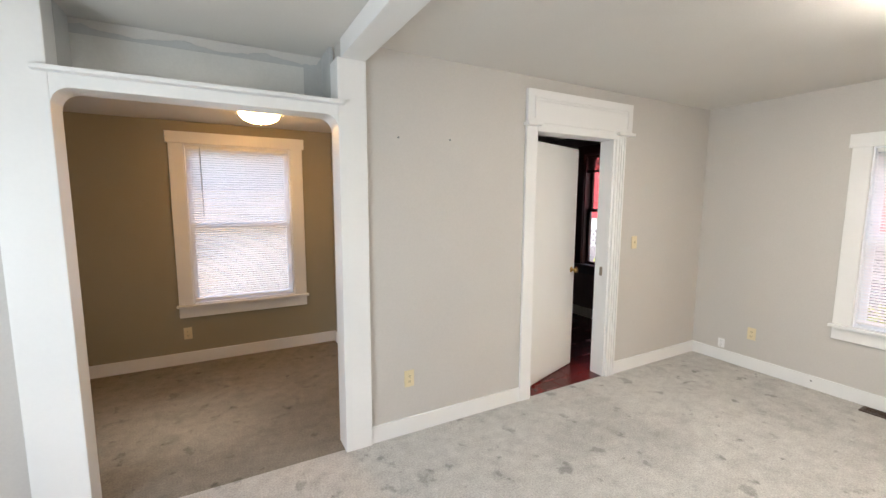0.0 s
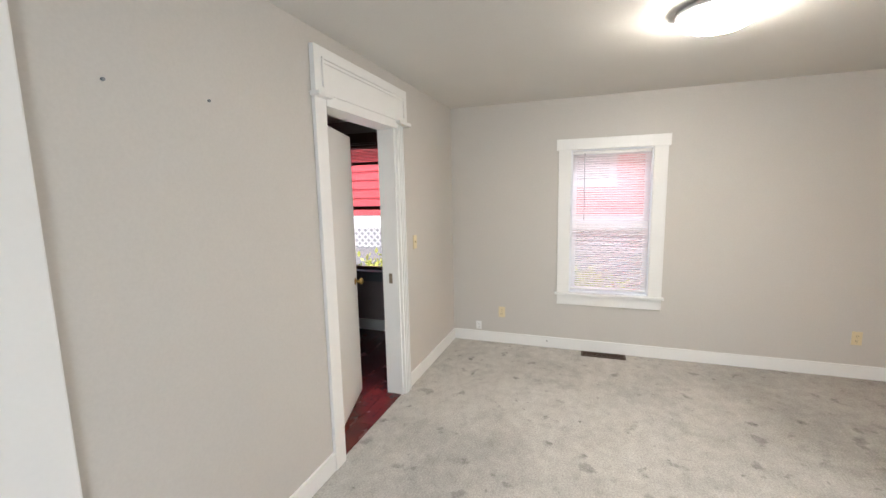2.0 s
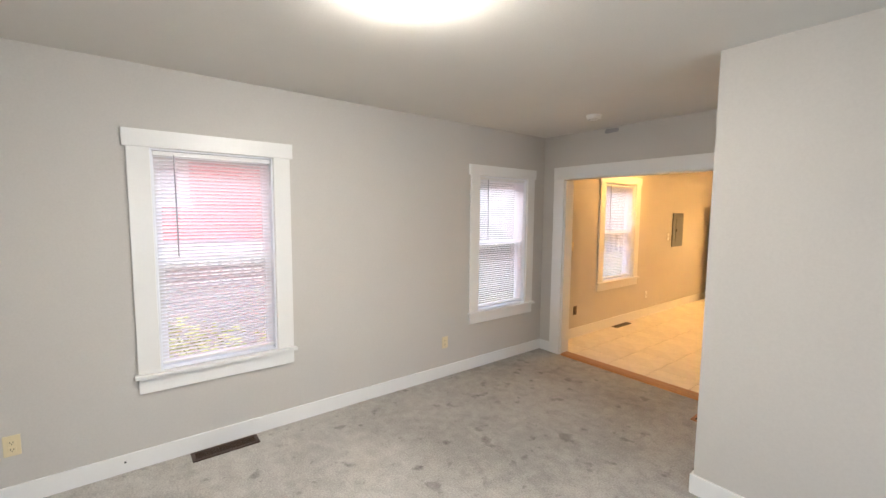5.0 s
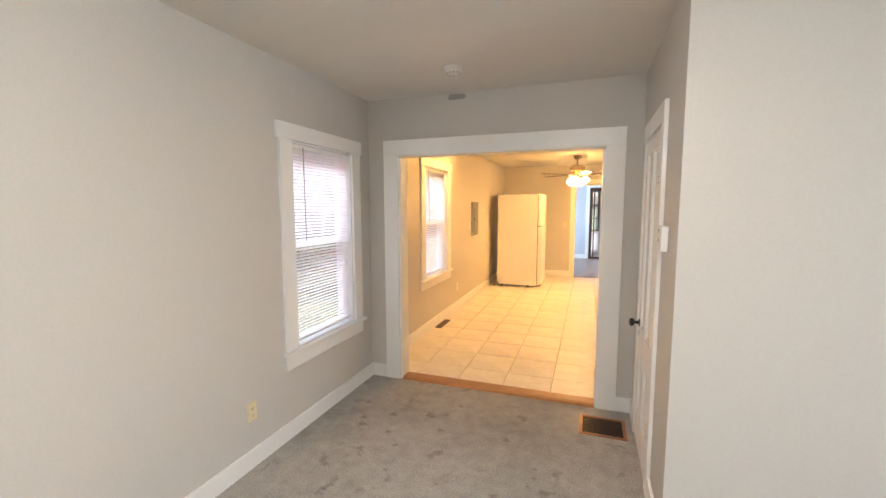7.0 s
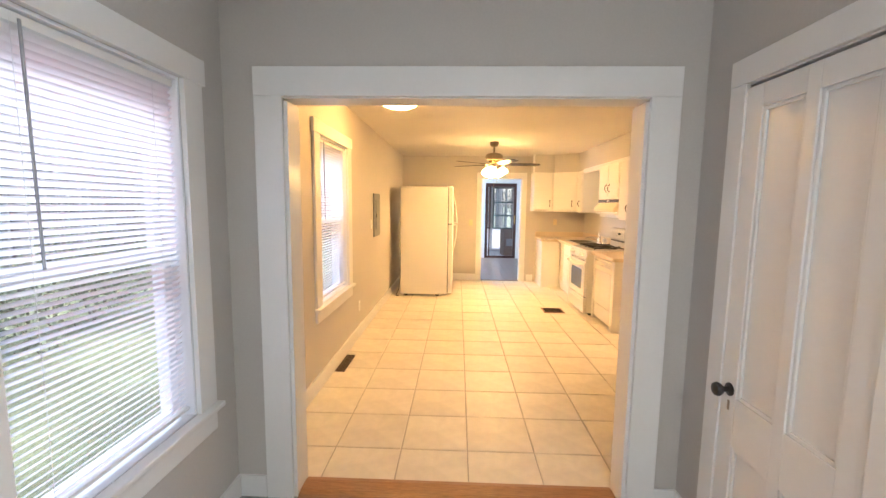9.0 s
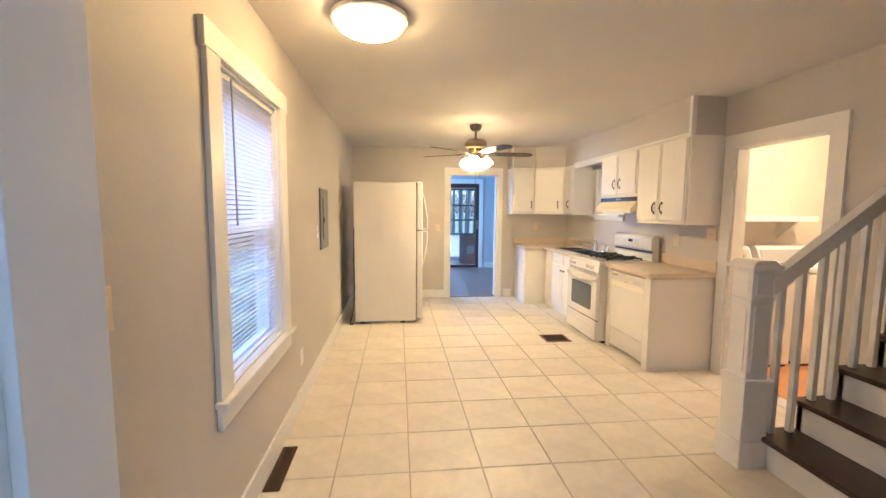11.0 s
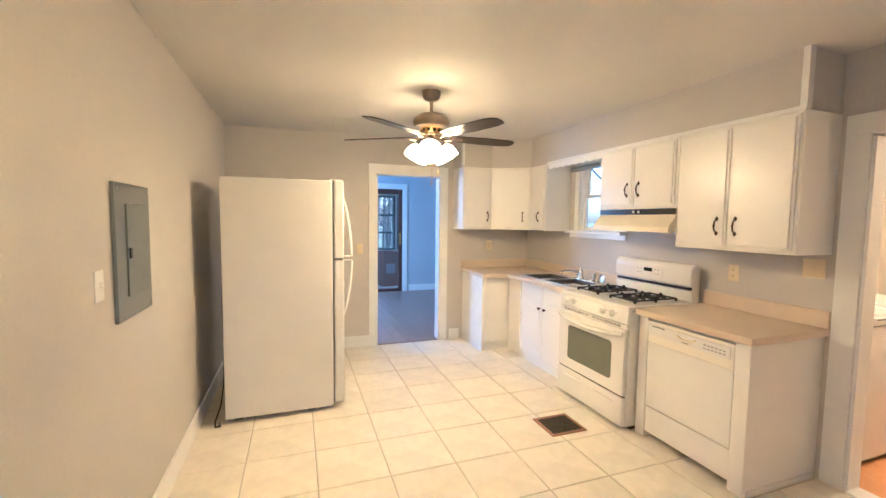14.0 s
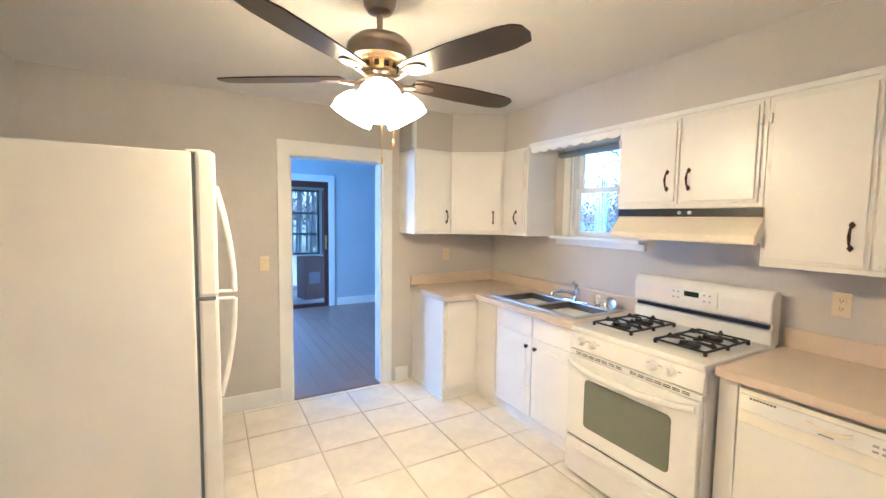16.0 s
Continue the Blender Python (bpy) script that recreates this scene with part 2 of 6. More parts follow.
M = {
    "wall": material("wall_paint", (0.56, 0.535, 0.50), 0.55, grain=0.03, scale=90, stain=0.03, stain_scale=0.7, bump=0.015),
    "wall_blue": material("mudroom_paint", (0.50, 0.53, 0.58), 0.55, grain=0.03, scale=90, stain=0.04, bump=0.04),
    "wall_cream": material("laundry_paint", (0.66, 0.61, 0.52), 0.6, grain=0.03, scale=80, stain=0.06, bump=0.04),
    # the grey wall paint with the nook's dim, tan lamplight put into it
    "wall_dining": material("lamp_tinted_wall_paint", (0.32, 0.285, 0.20), 0.55, grain=0.03, scale=90, stain=0.05, bump=0.04),
    "wall_dark": material("bedroom_paint", (0.30, 0.26, 0.25), 0.6, grain=0.04, scale=60, stain=0.06),
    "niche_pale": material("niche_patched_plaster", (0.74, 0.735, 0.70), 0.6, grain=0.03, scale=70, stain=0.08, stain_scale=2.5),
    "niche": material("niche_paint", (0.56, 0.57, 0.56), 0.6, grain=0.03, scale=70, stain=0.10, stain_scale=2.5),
    "ceiling": material("ceiling_paint", (0.70, 0.68, 0.64), 0.8, grain=0.03, scale=120, stain=0.04, stain_scale=0.8, bump=0.03),
    "trim": material("white_trim_paint", (0.80, 0.80, 0.785), 0.34, grain=0.01, scale=60, stain=0.025, stain_scale=2),
    "carpet": carpet(soil_and_falloff=0.72),
    # same spotted pile in a darker brown, for the nook only
    "carpet_nook": carpet("dark_brown_carpet", (0.27, 0.245, 0.205)),
    "tile": material("cream_floor_tile", (0.76, 0.71, 0.61), 0.38, grain=0.05, scale=14, stain=0.10, stain_scale=4, vary=0.06, bump=0.02),
    "grout": material("grout", (0.45, 0.41, 0.35), 0.9, grain=0.2, scale=120, bump=0.3),
    "oak": material("oak_threshold", (0.36, 0.17, 0.07), 0.4, grain=0.3, scale=16, stretch=(1, 12, 12), bump=0.1),
    "plank": material("red_brown_floor_paint", (0.11, 0.012, 0.010), 0.26, grain=0.15, scale=30, stain=0.3, stain_scale=4, vary=0.12, bump=0.05),
    "laminate": material("grey_brown_laminate", (0.25, 0.18, 0.145), 0.3, grain=0.08, scale=18, stretch=(8, 1, 8), vary=0.04),
    "laundry_floor": material("orange_sheet_floor", (0.60, 0.30, 0.10), 0.35, grain=0.1, scale=25, stain=0.12),
    "concrete": material("porch_concrete", (0.42, 0.42, 0.42), 0.8, grain=0.15, scale=60, stain=0.2, bump=0.1),
    "appliance": material("white_enamel", (0.80, 0.79, 0.76), 0.22, grain=0.01, scale=30, stain=0.02, stain_scale=3, coat=0.2),
    "fridge": material("textured_white_enamel", (0.78, 0.77, 0.75), 0.36, grain=0.03, scale=500, bump=0.08),
    "bisque": material("bisque_plastic", (0.80, 0.73, 0.56), 0.35, grain=0.02, scale=40, stain=0.03),
    "pale_bisque": material("pale_bisque_plastic", (0.80, 0.765, 0.67), 0.35, grain=0.02, scale=40),
    "cabinet": material("cabinet_paint", (0.82, 0.805, 0.765), 0.30, grain=0.008, scale=70),
    "laminate_top": material("beige_laminate", (0.66, 0.555, 0.42), 0.32, grain=0.06, scale=260, stain=0.05, stain_scale=5),
    "iron": material("black_cast_iron", (0.012, 0.012, 0.012), 0.5, grain=0.3, scale=120, bump=0.2),
    "black": material("black_plastic", (0.012, 0.012, 0.013), 0.3),
    "bronze": material("dark_bronze", (0.045, 0.028, 0.018), 0.38, metal=0.7, grain=0.2, scale=60),
    # rim steel darkened for the bowls, whose dimmer reflections are in the colour
    "sink_steel": material("dimmed_sink_steel", (0.19, 0.175, 0.155), 0.36, metal=1.0, grain=0.12, scale=30),
    "steel": material("brushed_stainless", (0.55, 0.54, 0.52), 0.28, metal=1.0, grain=0.12, scale=30, stretch=(1, 30, 1)),
    "chrome": material("chrome", (0.75, 0.75, 0.76), 0.08, metal=1.0),
    "nickel": material("antique_nickel", (0.33, 0.28, 0.22), 0.28, metal=1.0, grain=0.1, scale=30),
    "brass": material("worn_brass", (0.55, 0.36, 0.12), 0.3, metal=1.0, grain=0.2, scale=60),
    "walnut": material("dark_walnut_blade", (0.020, 0.012, 0.009), 0.32, grain=0.35, scale=10, stretch=(1, 9, 9)),
    "almond": material("almond_plastic", (0.72, 0.62, 0.40), 0.35, grain=0.02, scale=40),
    "white_plastic": material("white_plastic", (0.80, 0.80, 0.79), 0.35, grain=0.01, scale=40),
    "vinyl": material("white_vinyl_frame", (0.82, 0.84, 0.88), 0.35),
    "silver_plastic": material("silver_plastic", (0.36, 0.36, 0.37), 0.4, grain=0.03, scale=60),
    "panel_grey": material("grey_enamel", (0.16, 0.18, 0.19), 0.38, grain=0.04, scale=40, stain=0.06),
    "vent_brown": material("brown_enamel", (0.060, 0.032, 0.018), 0.42, metal=0.3, grain=0.2, scale=60),
    "vent_tan": material("bronze_frame", (0.30, 0.13, 0.055), 0.4, metal=0.2, grain=0.2, scale=60),
    "dark": material("shadow_void", (0.008, 0.007, 0.006), 0.9),
    "stair_dark": material("dark_stained_tread", (0.045, 0.022, 0.014), 0.3, grain=0.3, scale=14, stretch=(9, 1, 9)),
    "brown_frame": material("brown_door_frame", (0.07, 0.028, 0.020), 0.4, grain=0.2, scale=30),
    "green_frame": material("dark_green_frame", (0.05, 0.08, 0.085), 0.5, grain=0.1, scale=40),
    "oven_glass": material("oven_door_glass", (0.15, 0.165, 0.12), 0.08, spec=0.7),
    "siding": material("red_siding", (0.50, 0.050, 0.055), 0.55, grain=0.05, scale=30, stain=0.10),
    "siding_white": material("white_siding", (0.62, 0.62, 0.62), 0.6, grain=0.04, scale=30, stain=0.08),
    "roof": material("grey_shingle", (0.12, 0.115, 0.11), 0.9, grain=0.4, scale=20),
    "grass": material("lawn", (0.115, 0.125, 0.065), 0.95, grain=0.35, scale=30, stain=0.6, stain_scale=0.5, bump=0.8),
    "litter": material("leaf_litter", (0.25, 0.18, 0.125), 0.95, grain=0.4, scale=12, stain=0.5, stain_scale=0.6, bump=0.5),
    "gravel": material("grey_drive", (0.11, 0.11, 0.115), 0.95, grain=0.12, scale=30, stain=0.12, bump=0.15),
    "woods": material("bare_twigs", (0.25, 0.245, 0.235), 0.9, grain=0.25, scale=1.5, stain=0.4, stain_scale=0.3),
    "leaf": material("spring_leaf", (0.16, 0.18, 0.11), 0.7, vary=0.2, grain=0.2, scale=3),
    "bright_leaf": material("yellow_green_leaf", (0.42, 0.46, 0.10), 0.7, vary=0.2, grain=0.2, scale=3),
    "bark": material("bark", (0.22, 0.20, 0.18), 0.9, grain=0.4, scale=12, bump=0.6),
    "red_leaf": material("red_leaf", (0.26, 0.13, 0.13), 0.7, grain=0.2, scale=3),
    "card": material("brown_cardboard", (0.22, 0.15, 0.12), 0.85, grain=0.1, scale=30),
    "grey_print": material("grey_print", (0.30, 0.30, 0.31), 0.5),
    "display": material("display_glass", (0.015, 0.03, 0.02), 0.15),
    "glass": clear("window_glass"),
    "slat": slat_plastic(),
    "glow_living": glowing("opal_glass_lit", *LAMP_LIVING),
    "glow_warm": glowing("opal_glass_warm", *LAMP_WARM),
    "glow_laundry": glowing("opal_glass_laundry", *LAMP_LAUNDRY),
    "glow_dining": glowing("opal_glass_amber", *LAMP_DINING),
    "glow_fan": glowing("frosted_shade_lit", *LAMP_FAN),
    "glow_bulb": glowing("lit_bulb", *LAMP_BULB),
}


# ---- builders ----
def part(name, bm, mat, parent=None, label="", smooth=False):
    me = bpy.data.meshes.new(name)
    bmesh.ops.recalc_face_normals(bm, faces=bm.faces)
    if smooth:
        for f in bm.faces:
            f.smooth = True
    bm.to_mesh(me)
    bm.free()
    me.materials.append(M[mat])
    if smooth:
        me.set_sharp_from_angle(angle=radians(35))
    ob = new(name, me)
    if parent is not None:
        ob.parent = parent
    if label:
        ob["label"] = label
    return ob


def box(bm, x0, x1, y0, y1, z0, z1, bevel=0.0):
    x0, x1, y0, y1, z0, z1 = min(x0, x1), max(x0, x1), min(y0, y1), max(y0, y1), min(z0, z1), max(z0, z1)
    sub = bmesh.new()
    bmesh.ops.create_cube(sub, size=1.0)
    for v in sub.verts:
        v.co = Vector(((x0 + x1) / 2 + v.co.x * (x1 - x0), (y0 + y1) / 2 + v.co.y * (y1 - y0), (z0 + z1) / 2 + v.co.z * (z1 - z0)))
    if bevel:
        bmesh.ops.bevel(sub, geom=sub.edges[:], offset=min(bevel, 0.45 * min(x1 - x0, y1 - y0, z1 - z0)), segments=2,
                        affect="EDGES", profile=0.6)
    tmp = bpy.data.meshes.new("tmp")
    sub.to_mesh(tmp)
    sub.free()
    bm.from_mesh(tmp)
    bpy.data.meshes.remove(tmp)
    return bm


def block(name, dims, mat, parent=None, bevel=0.003, label=""):
    return part(name, box(bmesh.new(), *dims, bevel), mat, parent, label)


def lathe(bm, profile, steps=28, centre=(0, 0, 0), axis="z"):
    """Turns a profile of (radius, height) about an axis through centre."""
    rings = []
    for r, h in profile:
        ring = []
        for k in range(steps):
            a = 2 * math.pi * k / steps
            c, s = r * math.cos(a), r * math.sin(a)
            co = {"z": (c, s, h), "x": (h, c, s), "y": (c, h, s)}[axis]
            ring.append(bm.verts.new(Vector(centre) + Vector(co)))
        rings.append(ring)
    for a, b in zip(rings, rings[1:]):
        for k in range(steps):
            bm.faces.new((a[k], a[(k + 1) % steps], b[(k + 1) % steps], b[k]))
    for ring in (rings[0], rings[-1]):
        bm.faces.new(ring)
    return bm


def tube(bm, points, radius, steps=8):
    pts = [Vector(p) for p in points]
    rings = []
    for i, p in enumerate(pts):
        d = (pts[min(i + 1, len(pts) - 1)] - pts[max(i - 1, 0)]).normalized()
        side = d.cross(Vector((0, 0, 1)) if abs(d.z) < 0.9 else Vector((1, 0, 0))).normalized()
        up = side.cross(d)
        r = radius[i] if isinstance(radius, (list, tuple)) else radius
        rings.append([bm.verts.new(p + r * (math.cos(2 * math.pi * k / steps) * side + math.sin(2 * math.pi * k / steps) * up)) for k in range(steps)])
    for a, b in zip(rings, rings[1:]):
        for k in range(steps):
            bm.faces.new((a[k], a[(k + 1) % steps], b[(k + 1) % steps], b[k]))
    bm.faces.new(rings[0])
    bm.faces.new(rings[-1])
    return bm


def prism(bm, outline, lo, hi, axis="x"):
    """Pushes an outline out along an axis; outline in the two other axes, in order."""
    def at(a, b, h):
        return {"x": (h, a, b), "y": (a, h, b), "z": (a, b, h)}[axis]
    lower = [bm.verts.new(at(a, b, lo)) for a, b in outline]
    upper = [bm.verts.new(at(a, b, hi)) for a, b in outline]
    n = len(outline)
    for k in range(n):
        bm.faces.new((lower[k], lower[(k + 1) % n], upper[(k + 1) % n], upper[k]))
    bm.faces.new(lower)
    bm.faces.new(upper)
    return bm


def thing(name, m, label, category, group="", kind=""):
    ob = new(name)
    ob.empty_display_size = 0.1
    ob.matrix_world = m
    return tagged(ob, label, category, group, kind)


def wall(name, along, a0, a1, face, back, z0, z1, mat, openings=(), label="painted plaster wall"):
    """A wall along x or y between a0 and a1, from its room face to its back, with openings (a, b, low, high) through it."""
    cuts_a = sorted({a0, a1, *[v for o in openings for v in o[:2]]})
    cuts_z = sorted({z0, z1, *[v for o in openings for v in o[2:]]})

    def solid(i, k):
        if not (0 <= i < len(cuts_a) - 1 and 0 <= k < len(cuts_z) - 1):
            return False
        a, z = (cuts_a[i] + cuts_a[i + 1]) / 2, (cuts_z[k] + cuts_z[k + 1]) / 2
        return not any(o[0] < a < o[1] and o[2] < z < o[3] for o in openings)

    bm, seen = bmesh.new(), {}

    def v(a, d, z):
        key = (round(a, 4), d, round(z, 4))
        if key not in seen:
            seen[key] = bm.verts.new((a, d, z) if along == "x" else (d, a, z))
        return seen[key]

    for i in range(len(cuts_a) - 1):
        for k in range(len(cuts_z) - 1):
            if not solid(i, k):
                continue
            a, b, lo, hi = cuts_a[i], cuts_a[i + 1], cuts_z[k], cuts_z[k + 1]
            bm.faces.new((v(a, face, lo), v(b, face, lo), v(b, face, hi), v(a, face, hi)))
            bm.faces.new((v(a, back, lo), v(b, back, lo), v(b, back, hi), v(a, back, hi)))
            if not solid(i - 1, k):
                bm.faces.new((v(a, face, lo), v(a, back, lo), v(a, back, hi), v(a, face, hi)))
            if not solid(i + 1, k):
                bm.faces.new((v(b, face, lo), v(b, back, lo), v(b, back, hi), v(b, face, hi)))
            if not solid(i, k - 1):
                bm.faces.new((v(a, face, lo), v(b, face, lo), v(b, back, lo), v(a, back, lo)))
            if not solid(i, k + 1):
                bm.faces.new((v(a, face, hi), v(b, face, hi), v(b, back, hi), v(a, back, hi)))
    return tagged(part(name, bm, mat), label, "wall", kind="structure")


def slab(name, x0, x1, y0, y1, z0, z1, mat, label, category):
    return tagged(block(name, (x0, x1, y0, y1, z0, z1), mat, bevel=0), label, category, kind="structure")


CEIL, KCEIL = 2.49, 2.46
EAST, NORTH, SOUTH, WEST = 4.42, 2.385, -2.60, -1.60
KSOUTH, KWEST, KNORTH = -8.85, 0.82, -2.74

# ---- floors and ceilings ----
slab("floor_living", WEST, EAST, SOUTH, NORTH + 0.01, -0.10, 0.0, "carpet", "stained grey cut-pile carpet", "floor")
slab("floor_dining", WEST, 1.15, NORTH + 0.01, 4.50, -0.10, 0.0, "carpet_nook", "stained darker brown carpet in the dining nook", "floor")
slab("ceiling_living", WEST, EAST, SOUTH, NORTH, CEIL, CEIL + 0.1, "ceiling", "flat painted white ceiling", "ceiling")
slab("ceiling_dining", WEST, 1.15, 2.79, 4.50, 2.30, 2.40, "ceiling", "lower flat painted ceiling of the nook", "ceiling")
slab("ceiling_kitchen", -1.2, EAST, KSOUTH, KNORTH, KCEIL, KCEIL + 0.13, "ceiling", "flat painted kitchen ceiling", "ceiling")
slab("ceiling_bedroom", 1.15, EAST, 2.52, 6.0, 2.45, 2.55, "ceiling", "painted bedroom ceiling", "ceiling")
slab("ceiling_mudroom", 0.0, EAST, -12.40, -8.98, 2.46, 2.56, "ceiling", "painted back room ceiling", "ceiling")
slab("floor_laundry", -1.2, KWEST - 0.11, -6.30, -4.45, -0.10, -0.004, "laundry_floor", "orange-brown sheet floor of the laundry", "floor")

# ---- walls ----
W1, W2, KW = (0.445, 1.165, 0.60, 2.00), (-2.295, -1.565, 0.60, 2.00), (-4.73, -3.90, 0.68, 2.05)
BW = (3.20, 3.95, 0.72, 2.20)
wall("wall_east", "y", -8.98, 6.0, EAST, EAST + 0.16, -0.1, 2.62, "wall", [W1, W2, KW, BW], "warm grey painted plaster wall with windows")
DOOR_N = (2.17, 3.05, -0.02, 2.12)
wall("wall_north", "x", 0.71, EAST, NORTH, NORTH + 0.135, -0.1, CEIL, "wall", [DOOR_N], "warm grey painted wall with a bedroom doorway")
wall("wall_north_west", "x", WEST, -0.74, NORTH, NORTH + 0.135, -0.1, CEIL, "wall", label="warm grey painted wall beside the arch")
wall("wall_west", "y", SOUTH, 4.62, WEST, WEST - 0.12, -0.1, CEIL, "wall", [(-0.10, 1.20, 0.68, 2.02)], "warm grey painted hall wall with a window")
wall("wall_dining_back", "x", WEST - 0.12, 1.27, 4.50, 4.64, -0.1, CEIL, "wall_dining", [(-0.21, 0.73, 0.58, 2.10)], "grey nook wall with a window, dim warm light in its colour")
wall("wall_dining_east", "y", NORTH + 0.135, 4.50, 1.15, 1.27, -0.1, CEIL, "wall_dining", label="grey nook wall, dim warm light in its colour")
wall("wall_closet", "x", WEST, 2.20, -1.25, -1.37, -0.1, CEIL, "wall", label="warm grey painted closet wall")
wall("wall_closet_side", "y", SOUTH, -1.37, 2.20, 2.08, -0.1, CEIL, "wall", [(-2.31, -1.71, -0.02, 1.985)], "warm grey closet wall with a panelled door")
wall("wall_closet_back", "y", SOUTH, -1.37, 1.40, 1.28, -0.1, CEIL, "wall", label="plain closet wall")
OPEN_K = (2.45, 4.13, -0.02, 2.003)
wall("wall_south", "x", -1.3, EAST, SOUTH, KNORTH, -0.1, 2.62, "wall", [OPEN_K], "grey painted wall with a wide cased opening")
wall("wall_kitchen_back", "x", KWEST - 0.11, EAST, KSOUTH, KSOUTH - 0.13, -0.1, 2.56, "wall", [(2.06, 2.855, -0.02, 2.03)], "warm grey painted wall with a doorway")
KWIN = (-7.78, -7.14, 1.41, 2.12)
wall("wall_kitchen_west", "y", KSOUTH, -4.20, KWEST, KWEST - 0.11, -0.1, 2.56, "wall", [(-5.38, -4.60, -0.02, 2.00), KWIN], "warm grey painted wall with a laundry opening")
wall("wall_laundry_back", "x", -1.2, KWEST - 0.11, -6.30, -6.42, -0.1, 2.56, "wall_cream", label="cream painted laundry wall")
wall("wall_laundry_west", "y", -6.42, KNORTH, -1.2, -1.3, -0.1, 2.56, "wall_cream", label="cream painted laundry wall")
wall("wall_laundry_front", "x", -1.2, KWEST - 0.11, -4.45, -4.33, -0.1, 2.56, "wall_cream", label="cream painted laundry wall")
wall("wall_stair", "x", -1.2, 1.55, -3.28, -3.18, -0.1, 2.56, "wall", label="warm grey painted wall beside the stairs")
wall("wall_bedroom_back", "x", 1.15, EAST, 6.0, 6.1, -0.1, 2.6, "wall_dark", label="dark painted bedroom wall")
wall("wall_bedroom_west", "y", 4.64, 6.0, 1.27, 1.15, -0.1, 2.6, "wall_dark", label="dark painted bedroom wall")
wall("wall_bedroom_east", "y", NORTH + 0.135, 6.0, EAST - 0.012, EAST - 0.002, 0.0, 2.45, "wall_dark", [BW], "dark painted bedroom wall with a window")
wall("wall_mudroom_south", "x", 0.0, EAST, -12.40, -12.52, -0.1, 2.56, "wall_blue", [(1.66, 2.54, -0.02, 2.12)], "blue-grey painted wall with a brown door")
wall("wall_mudroom_west", "y", -12.52, -8.98, 0.0, -0.1, -0.1, 2.56, "wall_blue", label="blue-grey painted wall")
# this east opening is unseen, added to let the lamp's light in
wall("wall_mudroom_east", "y", -12.52, -8.98, EAST, EAST + 0.1, -0.1, 2.56, "wall_blue", [(-11.6, -10.4, 0.8, 2.1)], "blue-grey painted wall with an added, unseen window opening")


# ---- trim ----
def baseboard(name, pieces, h=0.115):
    bm = bmesh.new()
    for x0, x1, y0, y1 in pieces:
        box(bm, x0, x1, y0, y1, 0.0, h, 0.004)
    return tagged(part(name, bm, "trim"), "white painted wooden baseboard", "baseboard", kind="structure")


T = 0.016
baseboard("baseboard_east", [(EAST - T, EAST, SOUTH, NORTH)])
baseboard("baseboard_north", [(0.85, 2.07, NORTH - T, NORTH), (3.175, EAST - T, NORTH - T, NORTH)])
baseboard("baseboard_south", [(4.27, EAST - T, SOUTH, SOUTH + T), (2.20, 2.32, SOUTH, SOUTH + T)])
baseboard("baseboard_closet", [(WEST, 2.20 + T, -1.25, -1.25 + T), (2.20, 2.20 + T, -1.62, -1.25), (2.20, 2.20 + T, SOUTH + T, -2.41)])
baseboard("baseboard_dining", [(WEST, 1.15, 4.50 - T, 4.50), (1.15 - T, 1.15, 2.52, 4.50 - T)])
baseboard("baseboard_hall", [(WEST, -0.77, NORTH - T, NORTH)])
baseboard("baseboard_kitchen_east", [(EAST - T, EAST, KSOUTH, KNORTH)], 0.13)
baseboard("baseboard_kitchen_back", [(2.945, EAST - T, KSOUTH, KSOUTH + T), (1.80, 1.93, KSOUTH, KSOUTH + T)], 0.13)
baseboard("baseboard_bedroom", [(EAST - 0.03, EAST - 0.012, 2.53, 6.0)], 0.13)
baseboard("baseboard_mudroom", [(0.0, 1.52, -12.40, -12.40 + T), (2.62, EAST, -12.40, -12.40 + T), (0, T, -12.38, -8.98)], 0.13)


def casing(name, m, w, h, leg, head, label, thick=0.02, sides=(True, True), depth=0.13):
    """Flat boards round an opening w wide and h high; local x along the wall, y away from the room."""
    ob = thing(name, m, label, "door casing", kind="structure")
    for on, s in zip(sides, (-1, 1)):
        if on:
            block("casing_leg", (s * w / 2, s * (w / 2 + leg), -thick, 0, 0, h), "trim", ob)
    block("casing_head", (-w / 2 - leg, w / 2 + leg, -thick - 0.002, 0, h, h + head), "trim", ob)
    if depth:
        for s in (-1, 1):
            block("jamb", (s * (w / 2 - 0.018), s * w / 2, -0.004, depth, 0, h - 0.018), "trim", ob, 0.002)
        block("jamb_head", (-w / 2, w / 2, -0.004, depth, h - 0.006, h), "trim", ob, 0.001)
    return ob


casing("casing_kitchen_opening", pose(3.29, SOUTH, 0, rz=180), 1.68, 2.003, 0.135, 0.132, "white painted flat casing round the kitchen opening", depth=0.14)
casing("casing_kitchen_inner", pose(3.29, KNORTH, 0), 1.68, 2.003, 0.10, 0.12, "white painted flat casing on the kitchen side", depth=0)
casing("casing_closet", pose(2.20, -2.01, 0, rz=90), 0.60, 1.985, 0.09, 0.10, "white painted flat casing round the closet door", depth=0.12)
casing("casing_back_door", pose(2.4575, KSOUTH, 0, rz=180), 0.795, 2.03, 0.09, 0.115, "white painted flat casing round the back doorway", depth=0.13)
casing("casing_laundry", pose(KWEST, -4.99, 0, rz=90), 0.78, 2.00, 0.11, 0.11, "white painted flat casing round the laundry opening", depth=0.11)
casing("casing_mudroom_door", pose(2.10, -12.40, 0, rz=180), 0.88, 2.12, 0.10, 0.11, "white painted casing round a brown door", depth=0)


